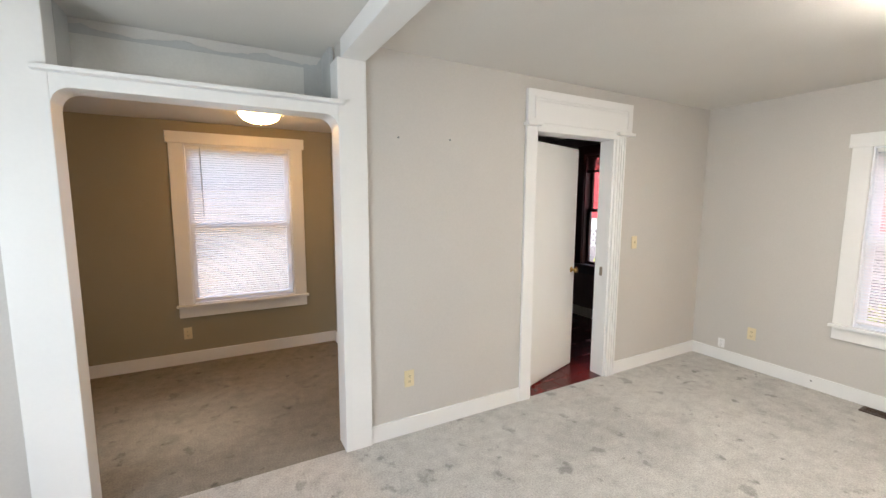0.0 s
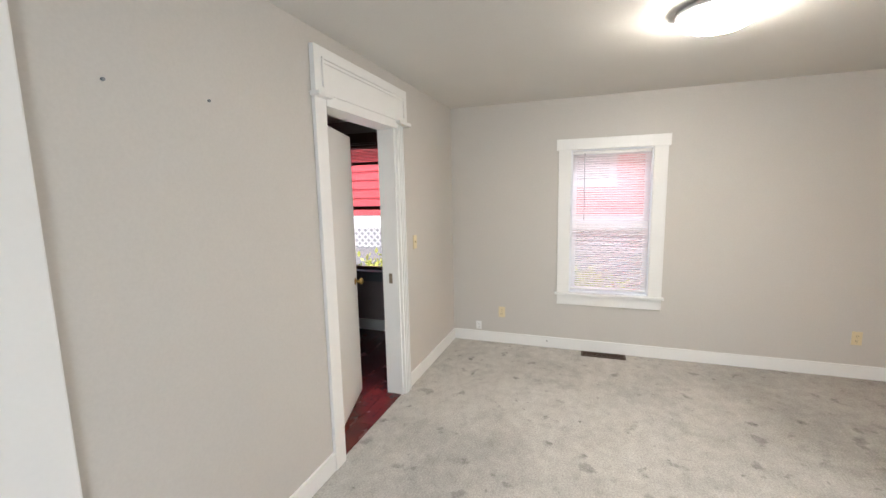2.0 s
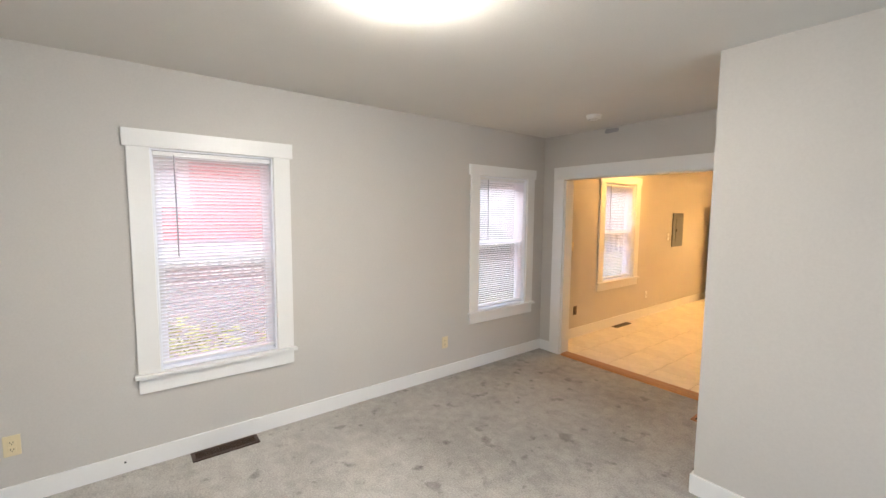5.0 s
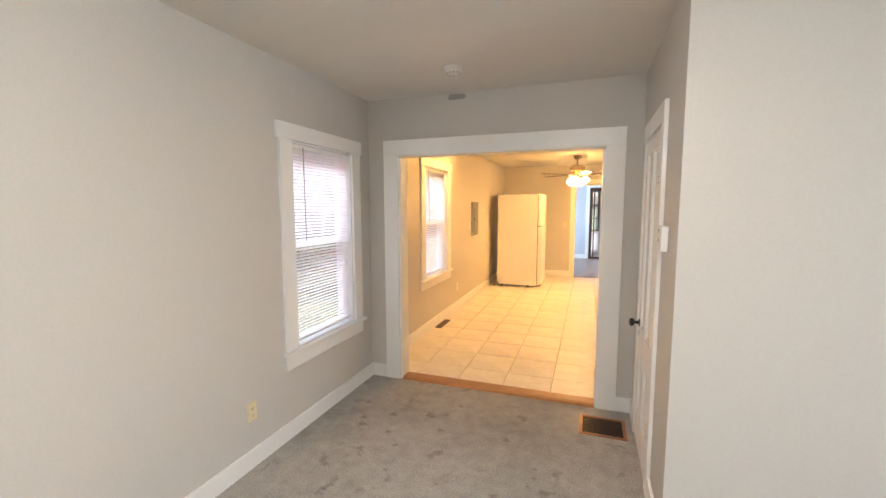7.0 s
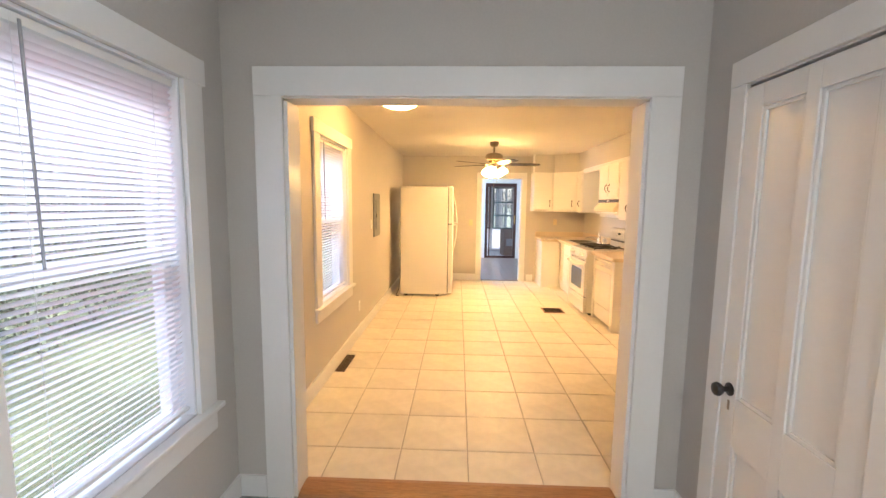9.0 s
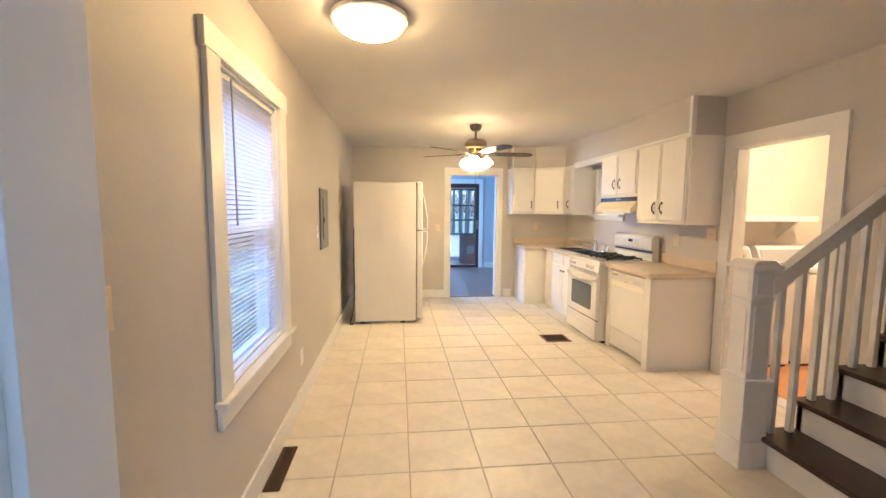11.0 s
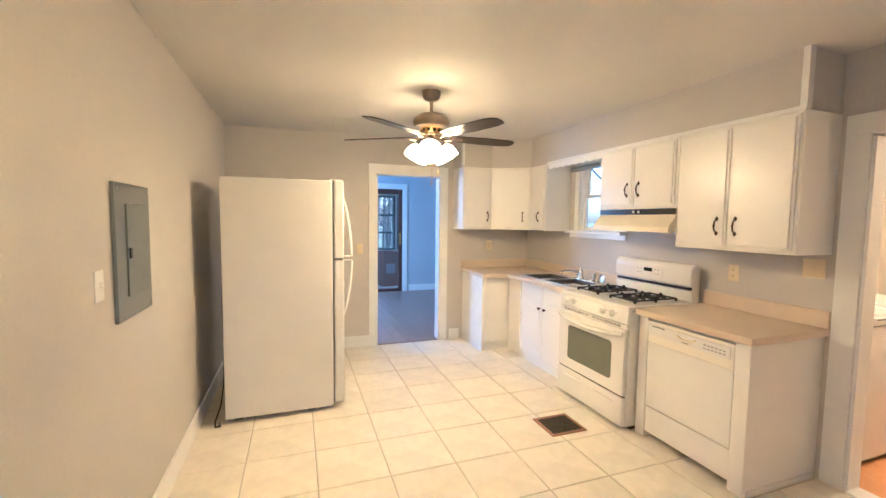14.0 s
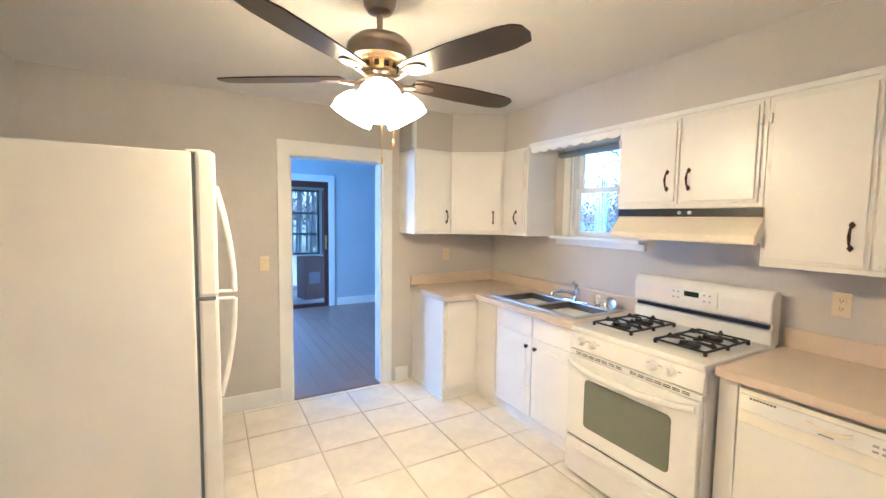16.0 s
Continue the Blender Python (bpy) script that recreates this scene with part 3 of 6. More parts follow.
def north_casing():
    ob = thing("casing_bedroom_door", pose(0, NORTH, 0), "white painted casing with a routed header board and small cap ledges", "door casing", kind="structure")
    for x0, x1 in ((2.07, 2.17), (3.05, 3.165)):
        leg = block("casing_leg", (x0, x1, -0.022, 0, 0, 2.135), "trim", ob)
        if x0 > 3:
            for k in range(3):
                block("bead", (x0 + 0.022 + k * 0.03, x0 + 0.034 + k * 0.03, -0.032, -0.022, 0.0, 2.125), "trim", leg, 0.004)
    header = block("header_board", (2.07, 3.225, -0.03, 0, 2.16, 2.40), "trim", ob, 0.004)
    for dims in ((2.13, 3.17, -0.040, -0.03, 2.335, 2.348), (2.13, 3.17, -0.040, -0.03, 2.315, 2.322),
                 (3.155, 3.168, -0.040, -0.03, 2.19, 2.335), (2.13, 2.143, -0.040, -0.03, 2.19, 2.335)):
        block("bead", dims, "trim", header, 0.003)
    block("head_board", (2.17, 3.05, -0.026, 0, 2.10, 2.16), "trim", ob, 0.003)
    block("cap_ledge", (2.055, 2.185, -0.06, 0, 2.135, 2.16), "trim", ob, 0.005)
    block("cap_ledge", (3.035, 3.235, -0.06, 0, 2.135, 2.16), "trim", ob, 0.005)
    block("jamb", (2.17, 2.19, -0.004, 0.135, 0, 2.10), "trim", ob)
    block("jamb", (3.03, 3.05, -0.004, 0.135, 0, 2.10), "trim", ob)
    block("jamb_head", (2.17, 3.05, -0.004, 0.135, 2.10, 2.12), "trim", ob)
    block("strike_plate", (3.027, 3.03, 0.05, 0.08, 0.92, 1.0), "nickel", ob, 0.001, "small metal strike plate")


north_casing()


# ---- arch into the dining nook, with its niche, and the ceiling beam ----
def arch():
    ob = thing("arch_frame", pose(0, NORTH, 0), "white painted boxed archway with rounded upper corners and a ledge", "archway", kind="structure")
    x0, x1, top, r = -0.56, 0.68, 2.068, 0.075
    back = 0.36
    block("post", (x1, 0.85, -0.03, 0.135, 0, 2.39), "trim", ob, 0.006)
    block("post", (-0.77, x0, -0.03, 0.135, 0, CEIL - 0.003), "trim", ob, 0.006)
    block("header", (x0, x1, -0.028, 0.135, top, 2.135), "trim", ob, 0.002)
    for s, xc in ((1, x0), (-1, x1)):
        outline = [(xc, top), (xc + s * r, top)] + [(xc + s * (r - r * math.sin(a)), top - r + r * math.cos(a)) for a in [math.pi / 2 * k / 8 for k in range(1, 9)]]
        part("rounded_corner", prism(bmesh.new(), outline, -0.028, 0.135, "y"), "trim", ob)
    bm = bmesh.new()
    box(bm, x0 - 0.05, x1 + 0.03, -0.075, -0.02, 2.125, 2.147, 0.006)
    box(bm, x0, x1, -0.02, back, 2.138, 2.15, 0.002)
    part("ledge", bm, "trim", ob)
    block("niche_wall", (x0 - 0.25, 0.90, back, back + 0.04, 2.138, CEIL), "niche_pale", ob, 0, "off-white patched plaster")
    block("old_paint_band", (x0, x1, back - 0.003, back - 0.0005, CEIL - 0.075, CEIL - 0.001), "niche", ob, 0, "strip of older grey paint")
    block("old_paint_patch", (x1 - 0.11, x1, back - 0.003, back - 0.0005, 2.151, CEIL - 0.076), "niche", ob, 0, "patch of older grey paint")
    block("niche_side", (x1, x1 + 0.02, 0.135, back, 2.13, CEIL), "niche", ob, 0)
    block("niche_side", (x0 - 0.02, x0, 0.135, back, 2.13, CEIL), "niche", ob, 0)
    rng = random.Random(4)
    outline, x = [(x0, CEIL - 0.002)], x0
    low = []
    while x < x1:
        low.append((x, CEIL - 0.020 - 0.030 * abs(math.sin(x * 7.3 + 0.6)) - 0.012 * rng.random()))
        x += 0.022 + 0.03 * rng.random()
    outline = [(x0, CEIL - 0.002), (x1, CEIL - 0.002)] + [(a, b) for a, b in reversed(low)]
    part("ragged_paint_edge", prism(bmesh.new(), outline, back - 0.008, back - 0.0035, "y"), "ceiling", ob, "uneven edge of white ceiling paint")


arch()
slab("ceiling_niche", -0.79, 0.90, NORTH, 2.79, CEIL, CEIL + 0.1, "ceiling", "painted ceiling over the niche", "ceiling")
tagged(block("ceiling_beam", (0.70, 0.848, -1.25, NORTH - 0.03, 2.385, CEIL - 0.002), "trim", bevel=0.006), "white painted boxed ceiling beam", "beam", kind="structure")


# ---- windows and blinds ----
def window(name, m, w, h, sill, label, leg=0.115, apron=0.10, head=0.105, ears=0.02):
    """A double-hung window; local x along the wall, y outwards, z from the floor; opening w wide and h high above sill."""
    ob = thing(name, m, label, "window", kind="structure")
    for s in (-1, 1):
        block("casing_leg", (s * w / 2, s * (w / 2 + leg), -0.022, 0, sill, sill + h), "trim", ob)
        block("jamb_liner", (s * (w / 2 - 0.012), s * w / 2, 0.0, 0.15, sill, sill + h - 0.012), "vinyl", ob, 0.002)
    block("casing_head", (-w / 2 - leg - ears, w / 2 + leg + ears, -0.026, 0, sill + h, sill + h + head), "trim", ob, 0.004)
    block("jamb_head", (-w / 2, w / 2, 0.0, 0.15, sill + h - 0.012, sill + h), "vinyl", ob, 0.002)
    block("sill", (-w / 2 - leg - 0.02, w / 2 + leg + 0.02, -0.05, 0.0, sill - 0.024, sill), "trim", ob, 0.006)
    block("sill_inner", (-w / 2, w / 2, 0.0, 0.15, sill - 0.02, sill + 0.005), "vinyl", ob, 0.002)
    block("apron", (-w / 2 - leg, w / 2 + leg, -0.02, 0, sill - 0.024 - apron, sill - 0.024), "trim", ob, 0.004)
    mid = sill + h * 0.5
    for nm, z0, z1, y in (("upper_sash", mid - 0.02, sill + h - 0.012, 0.10), ("lower_sash", sill, mid + 0.02, 0.065)):
        sash = part(nm, sash_frame(w - 0.024, z0, z1, y), "vinyl", ob)
        pane = block("pane", (-w / 2 + 0.045, w / 2 - 0.045, y + 0.014, y + 0.018, z0 + 0.035, z1 - 0.03), "glass", sash, 0)
        pane.visible_shadow = False
    return ob


def sash_frame(w, z0, z1, y, rail=0.042, t=0.032):
    bm = bmesh.new()
    for s in (-1, 1):
        box(bm, s * w / 2, s * (w / 2 - rail), y, y + t, z0, z1, 0.003)
    box(bm, -w / 2 + rail, w / 2 - rail, y, y + t, z0, z0 + rail, 0.003)
    box(bm, -w / 2 + rail, w / 2 - rail, y, y + t, z1 - rail, z1, 0.003)
    return bm


def blind(m, w, top, bottom, tilt, wand, label, y=0.03, pitch=0.0225):
    ob = thing("window_blind", m, label, "window blind", "window blinds")
    block("headrail", (-w / 2, w / 2, y - 0.013, y + 0.013, top - 0.028, top), "white_plastic", ob)
    block("bottom_rail", (-w / 2, w / 2, y - 0.012, y + 0.012, bottom, bottom + 0.014), "white_plastic", ob)
    me = None
    z = bottom + 0.03
    while z < top - 0.035:
        if me is None:
            bm = bmesh.new()
            cross = [(-0.0125, -0.0012), (-0.006, 0.0008), (0, 0.0016), (0.006, 0.0008), (0.0125, -0.0012)]
            ends = [[bm.verts.new((x, a, b)) for a, b in cross] for x in (-w / 2 + 0.003, w / 2 - 0.003)]
            for k in range(4):
                bm.faces.new((ends[0][k], ends[0][k + 1], ends[1][k + 1], ends[1][k]))
            slat = part("slat", bm, "slat", ob)
            me = slat.data
        else:
            slat = new("slat", me)
            slat.parent = ob
        slat.matrix_basis = pose(0, y, z, tilt + random.uniform(-1.2, 1.2), 0, random.uniform(-0.1, 0.1))
        z += pitch
    for x in (-w / 2 + 0.11, w / 2 - 0.11):
        part("ladder_cord", tube(bmesh.new(), [(x, y - 0.014, bottom), (x, y - 0.014, top - 0.02)], 0.0009, 5), "white_plastic", ob)
    part("wand", tube(bmesh.new(), [(-w / 2 + wand, y - 0.03, top - 0.02), (-w / 2 + wand + 0.004, y - 0.032, top - 0.66)], 0.0042, 6), "silver_plastic", ob, "clear grey tilt wand")
    return ob


for k, (o, tilt, wnd) in enumerate(((W1, -46, 0.11), (W2, -46, 0.12), (KW, -46, 0.14))):
    a, b, lo, hi = o
    m = pose(EAST, (a + b) / 2, 0, rz=-90)
    window("window_%d" % (k + 1), m, b - a, hi - lo, lo, "white double-hung window with flat painted casing and sill", leg=0.125 if k == 2 else 0.115)
    blind(m, b - a - 0.03, hi - 0.014, lo + 0.03, tilt, wnd, "white vinyl mini-blind lowered over the window, slats half open")
m = pose(0.26, 4.50, 0)
window("window_4", m, 0.94, 1.52, 0.58, "white double-hung window with flat painted casing in the nook")
blind(m, 0.91, 2.086, 0.61, -48, 0.12, "white vinyl mini-blind lowered over the nook window")


# ---- doors ----
def knob(parent, x, y, z, side, mat, label):
    bm = bmesh.new()
    lathe(bm, [(0.026, 0), (0.026, 0.004), (0.012, 0.008), (0.010, 0.03), (0.022, 0.036), (0.028, 0.048), (0.024, 0.06), (0.01, 0.066)], 18, (0, 0, 0), "y")
    for v in bm.verts:
        v.co = Vector((x + v.co.x, y - side * v.co.y, z + v.co.z))
    return part("knob", bm, mat, parent, label, smooth=True)


def slab_door():
    d = thing("door_1", pose(2.192, NORTH + 0.135, 0.012, rz=17.5), "white painted flush bedroom door standing ajar", "door", kind="structure")
    block("leaf", (0, 0.835, -0.036, 0, 0, 2.045), "trim", d, 0.004)
    knob(d, 0.775, -0.036, 0.93, 1, "brass", "worn brass door knob")
    knob(d, 0.775, 0.0, 0.93, -1, "brass", "worn brass door knob")
    block("latch_plate", (0.835, 0.8365, -0.03, -0.006, 0.90, 0.96), "brass", d, 0, "brass latch plate")


def panel_door():
    d = thing("door_2", pose(2.20, -2.31, 0.010, rz=90), "white painted four-panel wooden closet door, shut", "door", kind="structure")
    w, h, y0, y1 = 0.60, 1.956, -0.012, 0.024
    bm = bmesh.new()
    lo, hi = (0.20, 0.56), (0.76, 1.87)
    for x0, x1 in ((0, 0.085), (0.275, 0.325), (0.515, w)):
        box(bm, x0, x1, y0, y1, 0, h, 0.003)
    for z0, z1 in ((0, 0.20), (0.56, 0.76), (1.87, h)):
        for x0, x1 in ((0.085, 0.275), (0.325, 0.515)):
            box(bm, x0, x1, y0 + 0.0005, y1, z0, z1, 0.003)
    part("leaf_frame", bm, "trim", d)
    for z0, z1 in (lo, hi):
        for x0, x1 in ((0.085, 0.275), (0.325, 0.515)):
            p = block("panel", (x0, x1, 0.004, 0.016, z0, z1), "trim", d, 0)
            for dims in ((x0, x0 + 0.014, z0, z1), (x1 - 0.014, x1, z0, z1)):
                block("panel_bead", (dims[0], dims[1], -0.006, 0.004, dims[2], dims[3]), "trim", p, 0.004)
            for a, b in ((z0, z0 + 0.014), (z1 - 0.014, z1)):
                block("panel_bead", (x0 + 0.014, x1 - 0.014, -0.006, 0.004, a, b), "trim", p, 0.004)
    knob(d, 0.05, y0, 0.785, 1, "black", "black ceramic door knob")
    block("keyhole_plate", (0.044, 0.056, y0 - 0.002, y0, 0.70, 0.74), "nickel", d, 0.001)
    for z in (0.25, 1.64):
        hinge = block("hinge", (w - 0.032, w + 0.014, y0 - 0.008, y0 + 0.002, z, z + 0.10), "white_plastic", d, 0.002, "white painted butt hinge")
        for k in (0.033, 0.066):
            block("knuckle_gap", (w - 0.018, w + 0.0145, y0 - 0.0085, y0 - 0.007, z + k, z + k + 0.004), "black", hinge, 0)


slab_door()
panel_door()


# ---- bedroom seen through the door ----
def bedroom_window():
    m = pose(EAST - 0.012, 3.575, 0, rz=-90)
    ob = thing("window_5", m, "dark-framed double-hung window with a raised brown blind", "window", kind="structure")
    w, lo, hi = 0.75, 0.72, 2.20
    for s in (-1, 1):
        block("casing_leg", (s * w / 2, s * (w / 2 + 0.12), -0.02, 0, lo, hi), "brown_frame", ob)
        block("jamb_liner", (s * (w / 2 - 0.015), s * w / 2, 0.0, 0.15, lo, hi - 0.015), "brown_frame", ob)
    block("casing_head", (-w / 2 - 0.12, w / 2 + 0.12, -0.022, 0, hi, hi + 0.11), "brown_frame", ob)
    block("jamb_head", (-w / 2, w / 2, 0.0, 0.15, hi - 0.015, hi), "brown_frame", ob)
    block("sill", (-w / 2 - 0.12, w / 2 + 0.12, -0.05, 0.15, lo - 0.03, lo + 0.005), "panel_grey", ob)
    block("apron", (-w / 2 - 0.1, w / 2 + 0.1, -0.02, 0, lo - 0.12, lo - 0.03), "panel_grey", ob)
    for nm, z0, z1, y in (("upper_sash", 1.44, hi - 0.015, 0.10), ("lower_sash", lo, 1.48, 0.065)):
        sash = part(nm, sash_frame(w - 0.03, z0, z1, y), "brown_frame", ob)
        pane = block("pane", (-w / 2 + 0.05, w / 2 - 0.05, y + 0.014, y + 0.018, z0 + 0.035, z1 - 0.035), "glass", sash, 0)
        pane.visible_shadow = False
    b = thing("window_blind", m, "brown slatted blind drawn up at the window head", "window blind")
    block("headrail", (-0.35, 0.35, 0.01, 0.045, 2.15, 2.18), "brown_frame", b)
    for k in range(9):
        block("slat", (-0.345, 0.345, 0.015, 0.040, 2.00 + 0.0165 * k, 2.010 + 0.0165 * k), "brown_frame", b, 0)
    block("bottom_rail", (-0.35, 0.35, 0.012, 0.042, 1.955, 1.992), "brown_frame", b)


bedroom_window()


# ---- small wall fittings ----
def plate(m, label, mat="almond", kind="outlet", w=0.07, h=0.115):
    ob = thing("wall_outlet" if kind == "outlet" else "light_switch", m, label, "outlet" if kind == "outlet" else "light switch")
    block("cover_plate", (-w / 2, w / 2, -0.006, 0, -h / 2, h / 2), mat, ob, 0.003)
    if kind == "outlet":
        for z in (-0.02, 0.02):
            face = block("socket", (-0.017, 0.017, -0.009, -0.005, z - 0.014, z + 0.014), mat, ob, 0.003)
            for x in (-0.006, 0.006):
                block("slot", (x - 0.0012, x + 0.0012, -0.0095, -0.0088, z - 0.004, z + 0.006), "black", face, 0)
            block("slot", (-0.002, 0.002, -0.0095, -0.0088, z - 0.011, z - 0.007), "black", face, 0)
    else:
        block("toggle", (-0.005, 0.005, -0.018, -0.005, -0.006, 0.012), mat, ob, 0.002)
    return ob


AL, WH = "almond plastic %s on the grey wall", "white plastic %s on the grey wall"
plate(pose(EAST, 1.845, 0.34, rz=-90), AL % "duplex outlet")
plate(pose(EAST, 2.10, 0.175, rz=-90), "white plastic low jack plate on the grey wall", "white_plastic", w=0.06, h=0.09)
plate(pose(EAST, -1.14, 0.345, rz=-90), AL % "duplex outlet")
plate(pose(1.123, NORTH, 0.388), AL % "duplex outlet")
plate(pose(3.37, NORTH, 1.21), AL % "light switch", kind="switch")
plate(pose(EAST, -3.18, 1.20, rz=-90), AL % "toggle light switch", kind="switch")
plate(pose(EAST, -3.30, 0.36, rz=-90), "dark brown outlet on the kitchen wall", "vent_brown")
plate(pose(EAST, -5.20, 0.35, rz=-90), WH % "duplex outlet", "white_plastic")
plate(pose(EAST, -5.87, 1.25, rz=-90), WH % "light switch beside the grey panel", "white_plastic", "switch")
plate(pose(3.05, KSOUTH, 1.16, rz=180), AL % "light switch", kind="switch")
plate(pose(1.39, KSOUTH, 1.19, rz=180), AL % "duplex outlet")
plate(pose(KWEST, -6.075, 1.16, rz=90), AL % "duplex outlet over the counter")
plate(pose(KWEST, -5.60, 1.245, rz=90), AL % "double switch plate under the cabinet", kind="switch", w=0.115)
plate(pose(-0.27, 4.50, 0.30), AL % "duplex outlet")


def thermostat():
    ob = thing("thermostat", pose(2.20, -1.515, 1.41, rz=90), "white plastic wall thermostat with a small display", "thermostat")
    block("case", (-0.05, 0.05, -0.03, 0, -0.06, 0.06), "white_plastic", ob, 0.006)
    block("display", (-0.04, -0.015, -0.0315, -0.029, 0.025, 0.045), "panel_grey", ob, 0, "grey display")
    block("button", (-0.035, -0.02, -0.033, -0.029, -0.02, 0.0), "grey_print", ob, 0.002)


thermostat()


def smoke_detector():
    ob = thing("smoke_detector", pose(3.44, -2.03, CEIL), "round white smoke detector on the ceiling", "smoke detector")
    part("base", lathe(bmesh.new(), [(0.062, -0.012), (0.065, 0.0)], 28), "white_plastic", ob, smooth=True)
    part("cover", lathe(bmesh.new(), [(0.035, -0.040), (0.052, -0.036), (0.060, -0.026), (0.060, -0.013)], 28), "white_plastic", ob, smooth=True)
    for k in range(10):
        a = 2 * math.pi * k / 10
        block("slot", (0.044 * math.cos(a) - 0.005, 0.044 * math.cos(a) + 0.005, 0.044 * math.sin(a) - 0.005, 0.044 * math.sin(a) + 0.005, -0.0395, -0.0375), "grey_print", ob, 0)


smoke_detector()


def floor_vent(x0, x1, y0, y1, label, frame_mat, slats, along="x"):
    ob = thing("floor_vent", pose((x0 + x1) / 2, (y0 + y1) / 2, 0.0), label, "floor vent", "floor vents")
    a, b, e = (x1 - x0) / 2, (y1 - y0) / 2, 0.022
    block("well", (-a + e, a - e, -b + e, b - e, 0.0005, 0.003), "dark", ob, 0)
    bm = bmesh.new()
    for s in (-1, 1):
        box(bm, s * (a - e), s * a, -b, b, 0, 0.008, 0.002)
        box(bm, -a + e, a - e, s * (b - e), s * b, 0, 0.008, 0.002)
    part("frame", bm, frame_mat, ob)
    for k in range(slats):
        u = (k + 0.5) / slats * 2 - 1
        if along == "x":
            block("slat", (-a + e, a - e, u * (b - e) - 0.003, u * (b - e) + 0.003, 0.002, 0.007), "vent_brown", ob, 0)
        else:
            block("slat", (u * (a - e) - 0.003, u * (a - e) + 0.003, -b + e, b - e, 0.002, 0.007), "vent_brown", ob, 0)


floor_vent(4.27, 4.39, 0.62, 1.03, "dark brown steel floor register in the carpet", "vent_brown", 5, "y")
floor_vent(2.26, 2.57, -2.44, -2.17, "square brown steel floor grate in the carpet", "vent_tan", 11)
floor_vent(4.31, 4.395, -4.58, -4.18, "narrow brown floor register in the tiles", "vent_brown", 4, "y")
floor_vent(1.77, 2.06, -6.66, -6.395, "square bronze-framed floor grate in the tiles", "vent_tan", 9)


def wall_nail(x, z):
    ob = thing("wall_anchor", pose(x, NORTH, z), "small grey plastic anchor in the wall", "wall anchor", "wall anchors")
    part("plug", lathe(bmesh.new(), [(0.005, -0.008), (0.006, -0.004), (0.0055, 0.0)], 10, axis="y"), "panel_grey", ob)


wall_nail(1.06, 1.975)
wall_nail(1.43, 1.985)
ob = thing("wall_anchor", pose(EAST - T, 1.37, 0.07), "small dark mark on the baseboard", "wall anchor")
part("plug", lathe(bmesh.new(), [(0.006, -0.004), (0.006, 0.0)], 10, axis="x"), "black", ob)


# the smoke detector's cast shadow, laid on the wall as a grey patch
ob = thing("detector_shadow_patch", pose(3.60, SOUTH, 2.455, rz=180), "small grey patch painted as the smoke detector's shadow on the wall", "wall patch")
part("patch", prism(bmesh.new(), [(-0.075, -0.016), (-0.05, -0.024), (0.06, -0.020), (0.078, -0.005), (0.07, 0.018), (-0.06, 0.022)], -0.002, 0.0, "y"), "grey_print", ob)


# ---- lamps ----
def flush_lamp(x, y, z, r, glow, label, trim="silver_plastic"):
    ob = thing("ceiling_light", pose(x, y, z), label, "ceiling light", "flush ceiling lights")
    part("pan", lathe(bmesh.new(), [(r * 0.96, -0.035), (r, -0.030), (r, -0.012), (r * 0.92, -0.006), (r * 0.9, 0)], 40), trim, ob, smooth=True)
    prof = [(r * 0.90 * math.cos(a), -0.036 - 0.075 * math.sin(a)) for a in [math.pi / 2 * k / 9 for k in range(9)]] + [(0.012, -0.111)]
    part("glass_bowl", lathe(bmesh.new(), prof, 40), glow, ob, smooth=True)
    part("finial", lathe(bmesh.new(), [(0.010, -0.111), (0.012, -0.118), (0.006, -0.128), (0.002, -0.13)], 14), trim, ob, smooth=True)


flush_lamp(2.66, 0.41, CEIL, 0.20, "glow_living", "round opal glass flush ceiling light, lit, with a nickel rim")
flush_lamp(3.84, -4.38, KCEIL, 0.20, "glow_warm", "round opal glass flush ceiling light, lit warm", "white_plastic")
flush_lamp(0.38, 3.62, 2.30, 0.17, "glow_dining", "round opal glass flush ceiling light in the nook, lit warm", "white_plastic")


